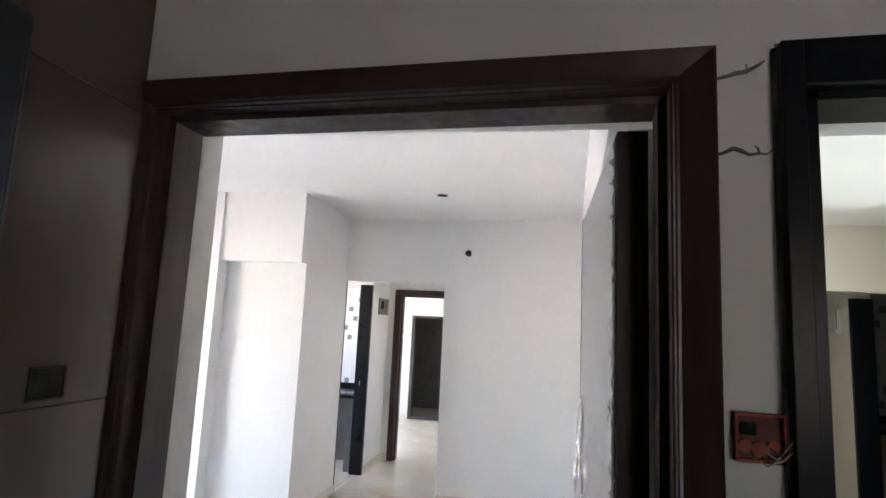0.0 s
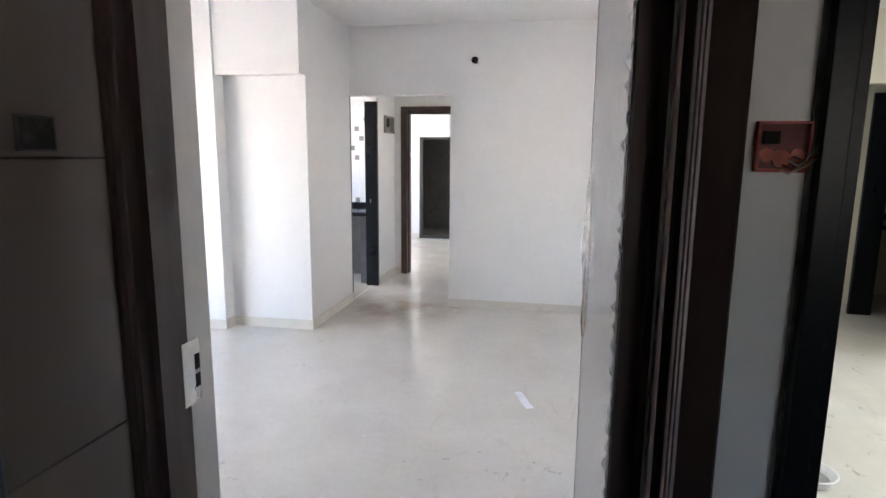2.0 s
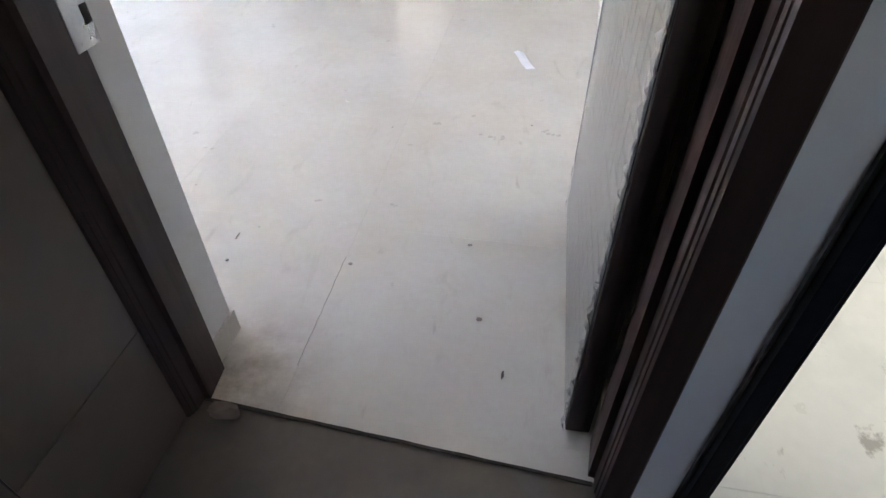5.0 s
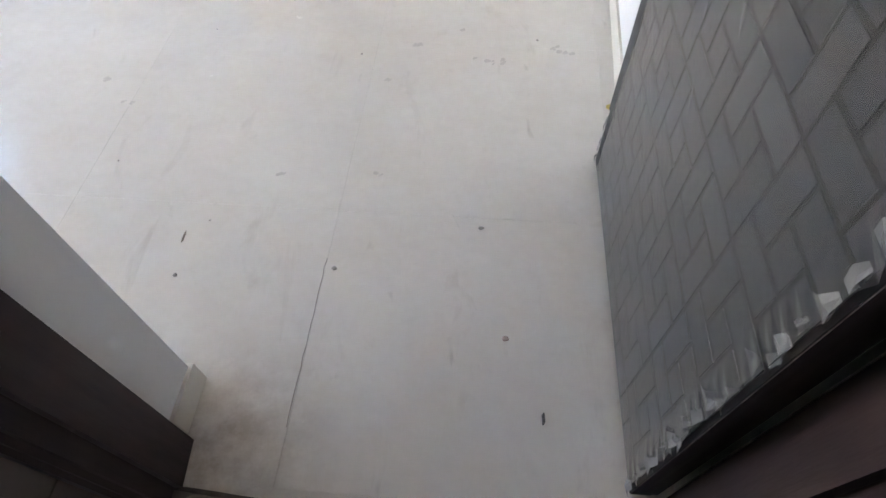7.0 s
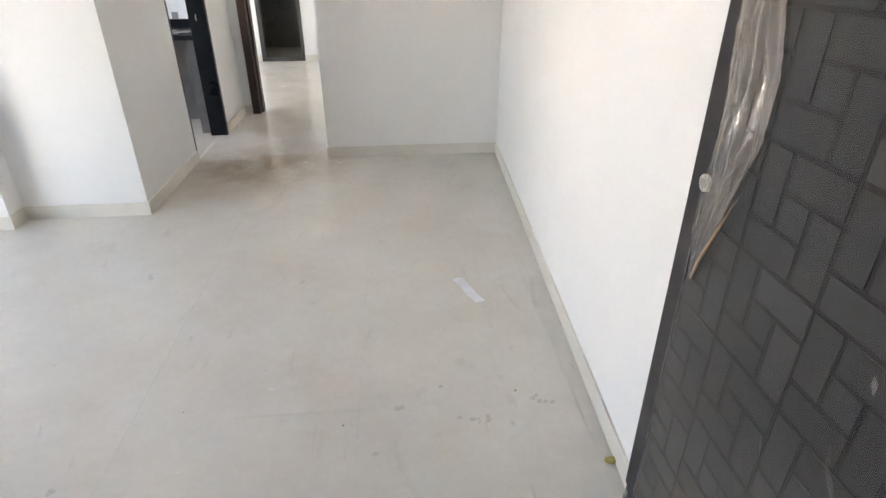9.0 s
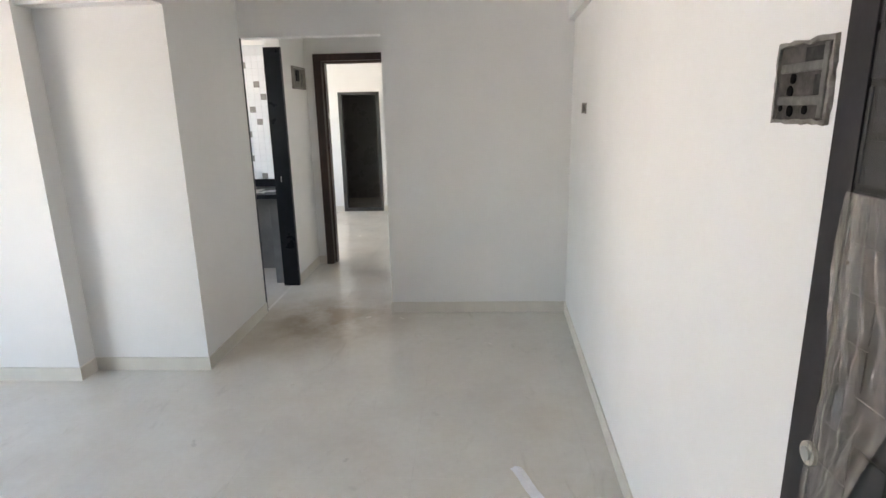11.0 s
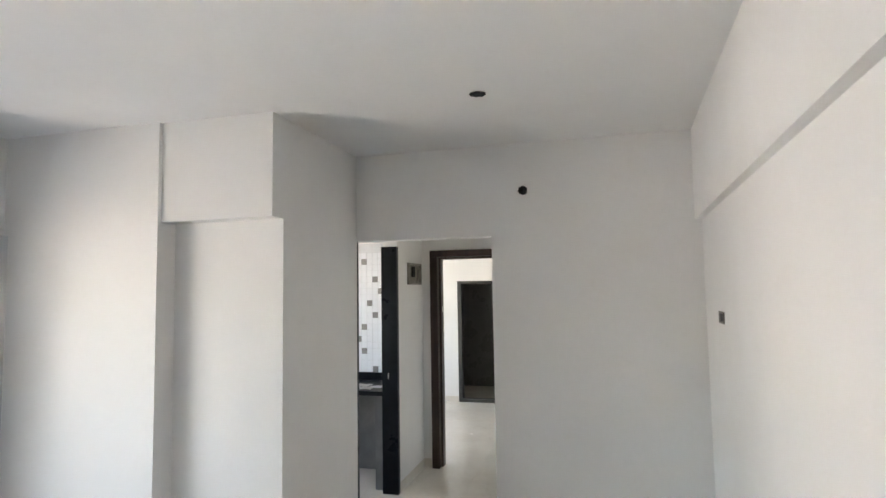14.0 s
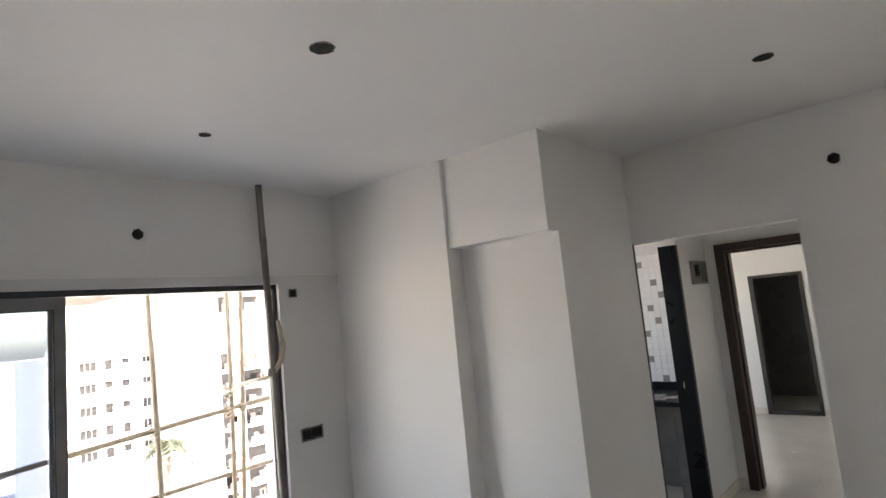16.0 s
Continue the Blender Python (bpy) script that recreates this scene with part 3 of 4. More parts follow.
part("module", boxes((1.345, 1.368, 0.824, 0.834, 1.628, 1.648), bevel=.001), HOLE, box_t, "dark switch module")
for cx, cz, r in ((1.351, 1.611, .011), (1.372, 1.606, .013), (1.394, 1.611, .010)):
    bm = bmesh.new()
    disc(bm, (cx, 0.834, cz), (0, -1, 0), r, .010, 14)
    part("knockout", bm, surface("orange_plastic", (.50, .075, .02), (.24, .03, .014), 30, 90, .5), box_t, "orange round knockout")
for k, col in enumerate(((.45, .42, .36), (.35, .1, .05), (.4, .38, .34), (.12, .12, .13))):
    bm = bmesh.new()
    z = 1.595 + .006 * k
    tube(bm, [(1.36 + .008 * k, 0.833, z), (1.38 + .006 * k, 0.816 - .004 * k, z - .012), (1.405, 0.814, z), (1.418 + .004 * k, 0.816, z + .012 + .006 * k)], .0016, 6)
    part("wire", bm, surface("wire_colour", col, tuple(c * .6 for c in col), 20, 80, .5), box_t, "loose wire end")
box_t.matrix_world = FIT
CABLE = surface("grey_cable", (.20, .185, .175), (.11, .10, .095), 30, 120, .7, bumps=.5)
for pts in ([(1.309, .839, 2.247), (1.335, .835, 2.251), (1.352, .833, 2.256), (1.372, .836, 2.260), (1.392, .838, 2.271), (1.402, .838, 2.279)],
            [(1.309, .839, 2.105), (1.33, .836, 2.109), (1.345, .833, 2.116), (1.358, .833, 2.112), (1.372, .835, 2.105), (1.39, .837, 2.107), (1.402, .838, 2.106)]):
    c = thing("wall_cable", "grey cable stub in a plaster chase between the frames", "cable", "cables in the wall")
    bm = bmesh.new()
    tube(bm, pts, [.0025, .003, .0042, .004, .003, .002, .002][:len(pts)], 7)
    part("cable", bm, CABLE, c)
    for _ in range(5):
        bm = bmesh.new()
        p = Vector(random.choice(pts))
        tube(bm, [p, p + Vector((random.uniform(-.012, .016), -.006, random.uniform(-.012, .014)))], .0012, 5)
        part("strand", bm, CABLE, c, "frayed strand")
    c.matrix_world = FIT
sw = thing("lobby_socket", "dark open socket box in the tiled lobby wall", "electrical box")
part("box", boxes((LX, LX + .003, .642, .707, 1.520, 1.571), bevel=.0008), HOLE, sw)
part("rim", boxes((LX, LX + .006, .640, .709, 1.571, 1.575), (LX, LX + .006, .640, .709, 1.516, 1.520), (LX, LX + .006, .638, .642, 1.516, 1.575), (LX, LX + .006, .707, .711, 1.516, 1.575)), GROUT, sw)
mb = thing("shaft_door", "tall dark painted metal service shaft door on the tiled wall", "door")
DARKMETAL = surface("dark_paint_metal", (.022, .026, .034), (.014, .016, .022), 6, 60, .45)
part("case", boxes((LX, LX + .016, -.05, .546, .845, 2.15), bevel=.008), DARKMETAL, mb)
part("leaf", boxes((LX + .016, LX + .022, -.03, .528, .862, 2.132), bevel=.002), DARKMETAL, mb)
part("latch", boxes((LX + .022, LX + .028, .49, .51, 1.45, 1.53), bevel=.001), STEEL, mb, "steel latch")

# ---- passage: granite kitchen jamb, brown bedroom door frame, vent box ----
f = thing("door_3", "black granite kitchen doorway lining, dusty with scratches", "door frame")
f["kind"] = "structure"
GRANITE_D = surface("dusty_granite", (0.011, 0.012, 0.015), (0.005, 0.006, 0.008), 9, 150, 0.35, spec=0.2, bumps=0.05)
part("jamb", boxes((-1.062, -.918, 6.055, 6.10, 0, 2.11), bevel=.002), GRANITE_D, f)
part("jamb", boxes((-1.112, -.9745, YF, YF + .03, 0, 2.1), bevel=.002), GRANITE_D, f)
bm = bmesh.new()
tube(bm, [(-1.0, 6.057, .97), (-1.002, 6.05, .99), (-.998, 6.052, 1.02)], .004, 6)
part("hook", bm, STEEL, f, "small steel catch")
f = thing("door_4", "reddish-brown wooden bedroom door frame", "door frame")
f["kind"] = "structure"
part("jamb", boxes((-.84, -.765, 6.80, 6.96, 0, 2.05), bevel=.003), BROWN, f)
part("stop", boxes((-.765, -.745, 6.87, 6.96, 0, 2.05), bevel=.002), BROWN, f)
part("head", boxes((-.84, .05, 6.80, 6.96, 2.05, 2.115), bevel=.003), BROWN, f)
part("stop", boxes((-.745, .05, 6.87, 6.96, 2.03, 2.05), bevel=.002), BROWN, f)
part("keeper", boxes((-.744, -.741, 6.9, 6.93, 1.5, 1.56)), STEEL, f, "small steel keeper")
f = thing("door_5", "grey bathroom doorway lining", "door frame")
f["kind"] = "structure"
DGREY = surface("dark_grey_stone", (.07, .068, .064), (.045, .043, .04), 12, 80, .35)
for b in ((-1.34, -1.28, BY - .012, BY + .1, 0, 1.85), (-.743, -.70, BY - .012, BY + .1, 0, 1.85), (-1.28, -.743, BY - .012, BY + .1, 1.81, 1.85)):
    part("lining", boxes(b, bevel=.002), DGREY, f)
part("threshold", boxes((-1.34, -.70, BY - .012, BY + .1, 0, .05), bevel=.002), DGREY, f)
v = thing("distribution_box", "recessed open electrical distribution box in the passage wall", "electrical box")
part("back", boxes((-.927, -.925, 6.365, 6.735, 1.785, 1.975)), surface("box_back", (.28, .26, .22), (.16, .15, .13), 20, 80, .7), v)
for b in ((6.36, 6.375, 1.78, 1.98), (6.725, 6.74, 1.78, 1.98), (6.375, 6.725, 1.965, 1.98), (6.375, 6.725, 1.78, 1.795)):
    part("side", boxes((-.927, -.905, *b), bevel=.001), surface("box_metal", (.36, .34, .30), (.22, .2, .18), 15, 80, .5, .3), v)
part("breaker", boxes((-.925, -.912, 6.48, 6.56, 1.85, 1.95), bevel=.002), HOLE, v)
bm = bmesh.new()
tube(bm, [(-.915, 6.60, 1.79), (-.908, 6.62, 1.85), (-.915, 6.64, 1.93)], .004, 6)
part("wire", bm, CABLE, v)

# ---- what shows of the neighbouring flat ----
f = thing("door_6", "black granite kitchen doorway lining of the next flat", "door frame")
f["kind"] = "structure"
part("jamb", boxes((3.972, 4.172, 5.91, 5.95, 0, 2.13), bevel=.002), GRANITE_D, f)
nb = thing("meter_box", "white electrical box on the cream passage wall", "electrical box")
part("case", boxes((3.93, 3.975, 6.10, 6.36, 1.79, 2.04), bevel=.004), surface("white_metal", (.72, .71, .68), (.6, .59, .56), 8, 60, .5), nb)
part("lid", boxes((3.924, 3.93, 6.11, 6.35, 1.80, 2.03), bevel=.002), bpy.data.materials["white_metal"], nb)
part("gap", boxes((3.926, 3.931, 6.096, 6.10, 1.83, 2.02)), HOLE, nb, "dark open edge")
c = thing("kitchen_counter", "dark stone kitchen counter of the next flat", "counter")
part("slab", boxes((4.17, 6.4, 6.28, 6.898, .81, .85), bevel=.003), GRANITE_D, c)
part("upstand", boxes((4.17, 6.4, 6.875, 6.898, .85, .93), bevel=.002), GRANITE, c)
part("support", boxes((4.17, 4.27, 6.32, 6.898, 0, .81)), LOBBY, c)

tub = thing("plastic_tub", "shallow white plastic tub on the dusty floor", "tub", "", (2.29, 2.625, 0))
bm = bmesh.new()
prof = [(0, .004), (.085, .004), (.098, .014), (.108, .05), (.116, .054), (.122, .051), (.120, .045), (.112, .044), (.104, .008), (.09, 0), (0, 0)]
bmesh.ops.spin(bm, geom=(lambda vs: vs + [bm.edges.new((a, b)) for a, b in zip(vs, vs[1:])])([bm.verts.new((r, 0, z)) for r, z in prof]), cent=(0, 0, 0), axis=(0, 0, 1), angle=2 * math.pi, steps=32)
bmesh.ops.remove_doubles(bm, verts=bm.verts, dist=.0002)
part("bowl", bm, surface("white_plastic", (.80, .80, .78), (.7, .7, .68), 9, 60, .35), tub, smooth=True)
bm = bmesh.new()
disc(bm, (0, 0, .005), (0, 0, 1), .088, .010, 24)
part("grey_disc", bm, surface("grey_inside", (.42, .41, .39), (.32, .31, .3), 14, 60, .8), tub, "grey disc inside the tub")

# ---- kitchen: counter, backsplash ----
c = thing("kitchen_counter", "black granite kitchen counter on masonry supports", "counter")
part("slab", boxes((-2.6, -1.062, 6.10, 6.698, .81, .85), bevel=.003), GRANITE_D, c)
part("upstand", boxes((-2.6, -1.062, 6.672, 6.698, .85, .925), bevel=.002), GRANITE, c)
# plaster under the counter, with the shade there put into its colour
part("support", boxes((-2.6, -2.5, 6.14, 6.698, 0, .81)), surface("shaded_plaster", (.2, .195, .19), (.14, .135, .13), 4, 60, .85, bumps=.4), c)
part("support", boxes((-1.16, -1.062, 6.14, 6.698, 0, .81)), bpy.data.materials["shaded_plaster"], c)
# covers the wall below the counter; its dark colour is the shade there
part("shade_panel", boxes((-2.5, -1.16, 6.66, 6.698, 0, .81)), bpy.data.materials["shaded_plaster"], c)
for k in range(6):                     # wrapping paper left on the counter
    p = thing("paper_scrap", "crumpled white wrapping paper on the counter", "paper", "scraps on the counter")
    bm = bmesh.new()
    cx, cy = -1.5 + .075 * k, 6.2 + .07 * (k % 3)
    vs = [[bm.verts.new((cx + (i - 2) * .035, cy + (j - 2) * .03, .852 + .02 * abs(noise.noise((i * .9 + k, j * .9, k))) + .002)) for j in range(5)] for i in range(5)]
    for i in range(4):
        for j in range(4):
            bm.faces.new((vs[i][j], vs[i + 1][j], vs[i + 1][j + 1], vs[i][j + 1]))
    bmesh.ops.solidify(bm, geom=bm.faces[:], thickness=.001)
    part("sheet", bm, surface("paper", (.75, .74, .72), (.6, .59, .57), 12, 60, .8), p)

# ---- holes and boxes in walls and ceiling ----
lamp_hole((.187, 4.269, H), (0, 0, -1), .040, "dark open lamp hole in the white ceiling")
lamp_hole((-.929, 2.664, H), (0, 0, -1), .044, "large dark open fan hole in the white ceiling")
lamp_hole((-2.02, 2.742, H), (0, 0, -1), .028, "small dark open lamp hole in the white ceiling")
lamp_hole((.14, 2.661, H), (0, 0, -1), .036, "dark open lamp hole in the white ceiling near the door")
lamp_hole((.278, YF, 2.411), (0, -1, 0), .030, "dark open lamp hole high in the white wall")
lamp_hole((XL - .035, 2.732, 2.38), (1, 0, 0), .031, "dark open lamp hole high above the window")


BLACK = surface("unlit_hole", (0.008, 0.007, 0.007), (0.004, 0.004, 0.004), 30, 90, .95, bumps=0, spec=.1)
RIDGE = surface("box_ridge", (.17, .16, .15), (.09, .085, .08), 30, 100, .7, bumps=.4)


def wall_box(name, label, x, d, y0, y1, z0, z1, modules, holes=()):
    """A cut-out with a metal back box in a wall that faces along d; modules: (y, z, width, height) of the dark inserts."""
    t = thing(name, label, "electrical box")
    a, b = sorted((x, x + d * .003))
    part("back", boxes((a, b, y0, y1, z0, z1)), surface("box_grey", (.10, .09, .082), (.045, .04, .036), 35, 120, .85, bumps=.6), t)
    a, b = sorted((x, x + d * .008))
    e = .005
    for q in ((y0 - e, y0 + e * .5, z0 - e, z1 + e), (y1 - e * .5, y1 + e, z0 - e, z1 + e), (y0, y1, z0 - e, z0 + e * .5), (y0, y1, z1 - e * .5, z1 + e)):
        bm = boxes((a, b, *q))
        bmesh.ops.subdivide_edges(bm, edges=[ed for ed in bm.edges if ed.calc_length() > .05], cuts=9)
        for vtx in bm.verts:
            vtx.co += Vector((0, random.uniform(-.0028, .0028), random.uniform(-.0028, .0028)))
        part("edge", bm, HOLE_RIM, t, "broken plaster edge")
    for my, mz, mw, mh in modules:
        a, b = sorted((x + d * .003, x + d * .0055))
        part("module", boxes((a, b, my - mw / 2, my + mw / 2, mz - mh / 2, mz + mh / 2), bevel=.001), HOLE, t)
    for my, mz, r in holes:
        bm = bmesh.new()
        disc(bm, (x + d * .0055, my, mz), (d, 0, 0), r, .002, 14, .08)
        part("knockout", bm, BLACK, t, "dark round knockout")
    if x == XR:
        t.matrix_world = SKEWED
    return t


gang = wall_box("switch_box", "raw three-gang switch box cut into the white wall", XR, -1, 2.075, 2.25, 1.542, 1.672,
                [(2.125, 1.651, .07, .026), (2.105, 1.60, .035, .036)], [(2.19, 1.614, .009), (2.197, 1.592, .010), (2.19, 1.558, .010), (2.225, 1.563, .006), (2.14, 1.560, .008)])
for z in (1.632, 1.576):
    part("ridge", boxes((XR - .009, XR - .003, 2.085, 2.235, z - .008, z + .008), bevel=.002), RIDGE, gang, "grey metal ridge")
part("ridge", boxes((XR - .010, XR - .003, 2.080, 2.096, 1.547, 1.667), bevel=.002), RIDGE, gang, "grey metal ridge")
wall_box("socket_box", "small raw socket box in the white wall", XR, -1, 4.655, 4.79, 1.535, 1.585, [(4.71, 1.56, .06, .04)])
wall_box("socket_box", "small raw socket box beside the window", XL, 1, 3.727, 3.778, 1.963, 2.012, [(3.742, 1.975, .02, .015), (3.764, 2.0, .02, .015)])
wall_box("switch_box", "wide raw switch box beside the window", XL, 1, 3.752, 3.928, .942, 1.026, [(3.795, .984, .07, .055), (3.88, .986, .08, .05)])

# ---- litter on the floor ----
p = thing("paper_strip", "white paper strip lying on the floor", "paper")
bm = bmesh.new()
n = 10
cols = [[bm.verts.new((.868 + .085 * i / n + .024 * j + .003 * math.sin(i * .7), 3.335 - .22 * i / n + .008 * j, .001 + .010 * math.sin(math.pi * j / 2) * (1 - i / n) + .003 * abs(math.sin(i * 1.3)))) for j in (0, 1, 2)] for i in range(n + 1)]
for i in range(n):
    for j in (0, 1):
        a, b2 = cols[i], cols[i + 1]
        bm.faces.new((a[j], a[j + 1], b2[j + 1], b2[j]))
for vtx in bm.verts:
    vtx.co.x -= .022
bmesh.ops.recalc_face_normals(bm, faces=bm.faces)
part("sheet", bm, surface("white_paper", (.85, .85, .87), (.75, .75, .77), 12, 60, .7), p)


def chip(name, label, at, size, colour, seed, category="debris"):
    """A small broken bit lying on the floor."""
    rng = random.Random(seed)
    bm = bmesh.new()
    bmesh.ops.create_icosphere(bm, subdivisions=2, radius=1)
    for vtx in bm.verts:
        vtx.co = Vector((vtx.co.x * size[0], vtx.co.y * size[1], vtx.co.z * size[2])) * (1 + rng.uniform(-.22, .22))
    lo = min(vtx.co.z for vtx in bm.verts)
    for vtx in bm.verts:
        vtx.co += Vector((at[0], at[1], at[2] - lo * .8))
        vtx.co.z = max(vtx.co.z, at[2])
    ob = part(name, bm, surface(name + "_stuff", colour, tuple(c * .7 for c in colour), 30, 120, .85, bumps=.4))
    return tagged(ob, label, category, "litter on the floor")


chip("brick_chip", "broken dusty brick chip at the threshold", (.27, .852, -.006), (.046, .024, .022), (.24, .185, .15), 1)
chip("yellow_scrap", "small yellow scrap by the skirting", (1.236, 2.15, 0), (.022, .014, .008), (.62, .5, .16), 2)
chip("plaster_crumb", "tiny grey plaster crumb on the floor", (.435, 1.461, 0), (.007, .006, .004), (.40, .37, .33), 3)
chip("plaster_crumb", "tiny grey plaster crumb on the floor", (.825, 1.624, 0), (.008, .006, .004), (.42, .39, .35), 4)
chip("plaster_crumb", "tiny reddish plaster crumb", (.899, 1.286, 0), (.009, .007, .004), (.48, .38, .33), 5)
chip("plaster_crumb", "tiny dark crumb on the floor", (.009, 1.409, 0), (.006, .006, .004), (.36, .34, .31), 6)
chip("metal_clip", "small dark metal clip on the floor", (.989, 1.092, 0), (.004, .016, .005), (.16, .15, .14), 7)
chip("wood_splinter", "thin pale wood splinter on the floor", (-.012, 1.537, 0), (.003, .022, .003), (.36, .30, .24), 8)
for k in range(6):
    chip("grit", "tiny grey grit on the floor", (random.uniform(-.5, 1.1), random.uniform(1.15, 3.2), 0), (random.uniform(.002, .005),) * 2 + (.002,), (.42, .39, .35), 20 + k)
# ---- sliding window ----
ALU = surface("grey_aluminium", (0.22, 0.225, 0.235), (0.17, 0.175, 0.18), 6, 90, 0.38, metal=0.6, bumps=0.05)
ALU_D = surface("dark_aluminium", (0.06, 0.062, 0.07), (0.035, 0.036, 0.04), 6, 90, 0.4, metal=0.4, bumps=0.05)


def glass_material():
    m, nt, b = mat("window_glass", 0.02)
    g = nt.nodes.new("ShaderNodeBsdfGlossy")
    g.inputs["Roughness"].default_value = 0.03
    t = nt.nodes.new("ShaderNodeBsdfTransparent")
    t.inputs[0].default_value = (0.75, 0.78, 0.83, 1)
    fr = nt.nodes.new("ShaderNodeFresnel")
    mx = nt.nodes.new("ShaderNodeMixShader")
    nt.links.new(fr.outputs[0], mx.inputs[0])
    nt.links.new(t.outputs[0], mx.inputs[1])
    nt.links.new(g.outputs[0], mx.inputs[2])
    nt.links.new(mx.outputs[0], nt.nodes["Material Output"].inputs[0])
    return m


GLASS = glass_material()
win = thing("window_1", "wide grey aluminium sliding window, one half open", "window")
win["kind"] = "structure"
X0 = XL - .13
part("frame", boxes((X0, X0 + .10, WY0, WY1, WZ - .035, WZ), bevel=.002), ALU_D, win, "dark head track")
part("frame", boxes((X0, X0 + .10, WY0, WY1, .0, .035), bevel=.002), ALU_D, win, "dark sill track")
part("frame", boxes((X0, X0 + .10, WY0, WY0 + .035, .035, WZ - .035), bevel=.002), ALU_D, win)
for k in range(4):                      # the fins of the side track
    part("track_fin", boxes((X0 + .004 + .027 * k, X0 + .012 + .027 * k, WY1 - .034, WY1 - .002, .035, WZ - .035)), ALU_D if k % 2 else ALU, win)
part("frame", boxes((X0, X0 + .10, WY1 - .006, WY1, .035, WZ - .035)), ALU_D, win)


def sash(x, y0, y1):
    s = part("sash", boxes((x, x + .026, y0, y0 + .06, .036, WZ - .036), (x, x + .026, y1 - .06, y1, .036, WZ - .036), (x, x + .026, y0 + .06, y1 - .06, .036, .11), (x, x + .026, y0 + .06, y1 - .06, WZ - .10, WZ - .036)), ALU, win, "grey sash frame")
    p = part("pane", boxes((x + .011, x + .015, y0 + .06, y1 - .06, .11, WZ - .10)), GLASS, s, "clear window glass")
    p.visible_shadow = False
    part("gasket", boxes((x + .026, x + .028, y0 + .055, y0 + .06, .11, WZ - .1), (x + .026, x + .028, y1 - .06, y1 - .055, .11, WZ - .1), (x + .026, x + .028, y0 + .06, y1 - .06, WZ - .105, WZ - .1)), ALU_D, s)


sash(X0 + .035, WY0 + .036, 2.365)
sash(X0 + .004, WY0 + .045, 2.35)

# ---- pole with a wrapped cord beside the window ----
POLE = surface("weathered_bamboo", (.22, .19, .165), (.11, .092, .078), 5, 70, .6, stretch=(8, 8, 1), bumps=.4)
BAMBOO = surface("pale_bamboo", (.42, .33, .22), (.27, .2, .13), 5, 60, .5, stretch=(6, 6, 1.5), bumps=.3)
CLOTH = surface("cream_cord", (.62, .55, .43), (.42, .36, .27), 18, 120, .85, bumps=.8, dist=.004)


def bamboo(bm, a, b, r, taper=.9, bow=.012, seed=0):
    """A bamboo rod with swollen joints and a slight bow."""
    rng = random.Random(seed)
    a, b = Vector(a), Vector(b)
    side = (b - a).orthogonal().normalized()
    length = (b - a).length
    pts, rad = [], []
    n = max(2, int(length / .36))
    for i in range(n):
        for f, k in ((0, 1.16), (.05, .98), (.5, .95), (.95, .98)):
            s = (i + f) / n
            pts.append(a.lerp(b, s) + side * bow * math.sin(math.pi * s) * (1 + .4 * rng.random()))
            rad.append(r * k * (1 + (taper - 1) * s))
    pts.append(b)
    rad.append(r * taper)
    tube(bm, pts, rad, 9)


pole = thing("prop_pole", "dark weathered bamboo pole standing between floor and ceiling", "pole")
bm = bmesh.new()
bamboo(bm, (XL + .06, 3.56, 0), (XL + .055, 3.495, H), .027, .85, .004, 4)
part("rod", bm, POLE, pole, smooth=True)
cord = thing("wrapped_cord", "thick cream cord tied round the pole and scaffold", "cord")
bm = bmesh.new()
tube(bm, [(XL + .03, 3.60, 1.80), (XL + .06, 3.595, 1.72), (XL + .095, 3.585, 1.62), (XL + .095, 3.565, 1.53), (XL + .075, 3.52, 1.455), (XL + .03, 3.49, 1.425)], [.012, .018, .021, .02, .018, .014], 9)
part("cord", bm, CLOTH, cord, smooth=True)
bm = bmesh.new()
tube(bm, [(XL + .03, 3.49, 1.425), (XL - .2, 3.53, 1.40), (XL - .6, 3.64, 1.35), (XL - 1.0, 3.79, 1.27)], [.014, .012, .016, .02], 8)
part("tail", bm, CLOTH, cord, "cord tail tied to the scaffold", smooth=True)
bm = bmesh.new()
for k in range(4):
    tube(bm, [(XL + .058 + .034 * math.cos(q), 3.525 + .034 * math.sin(q), 1.44 + .012 * k + .004 * math.sin(q * 2)) for q in [i * math.pi / 5 for i in range(11)]], .006, 6, caps=False)
part("binding", bm, POLE, cord, "dark binding turns")

# ---- bamboo scaffold outside, fixed to the building's ledge ----
ledge = structure("ledge", boxes((-4.05, XL - WT, -2, 8, -.16, -.02)), surface("concrete", (.50, .50, .49), (.40, .395, .385), 2, 40, .85, bumps=.3), "concrete ledge outside the window", "ledge")
structure("slab_above", boxes((-3.75, XL - WT, -2, 2.72, WZ - .028, WZ + .16)), surface("weathered_board", (.34, .29, .25), (.22, .18, .15), 6, 50, .8, stretch=(1, 5, 1), bumps=.4), "weathered shuttering board above the window", "ledge")
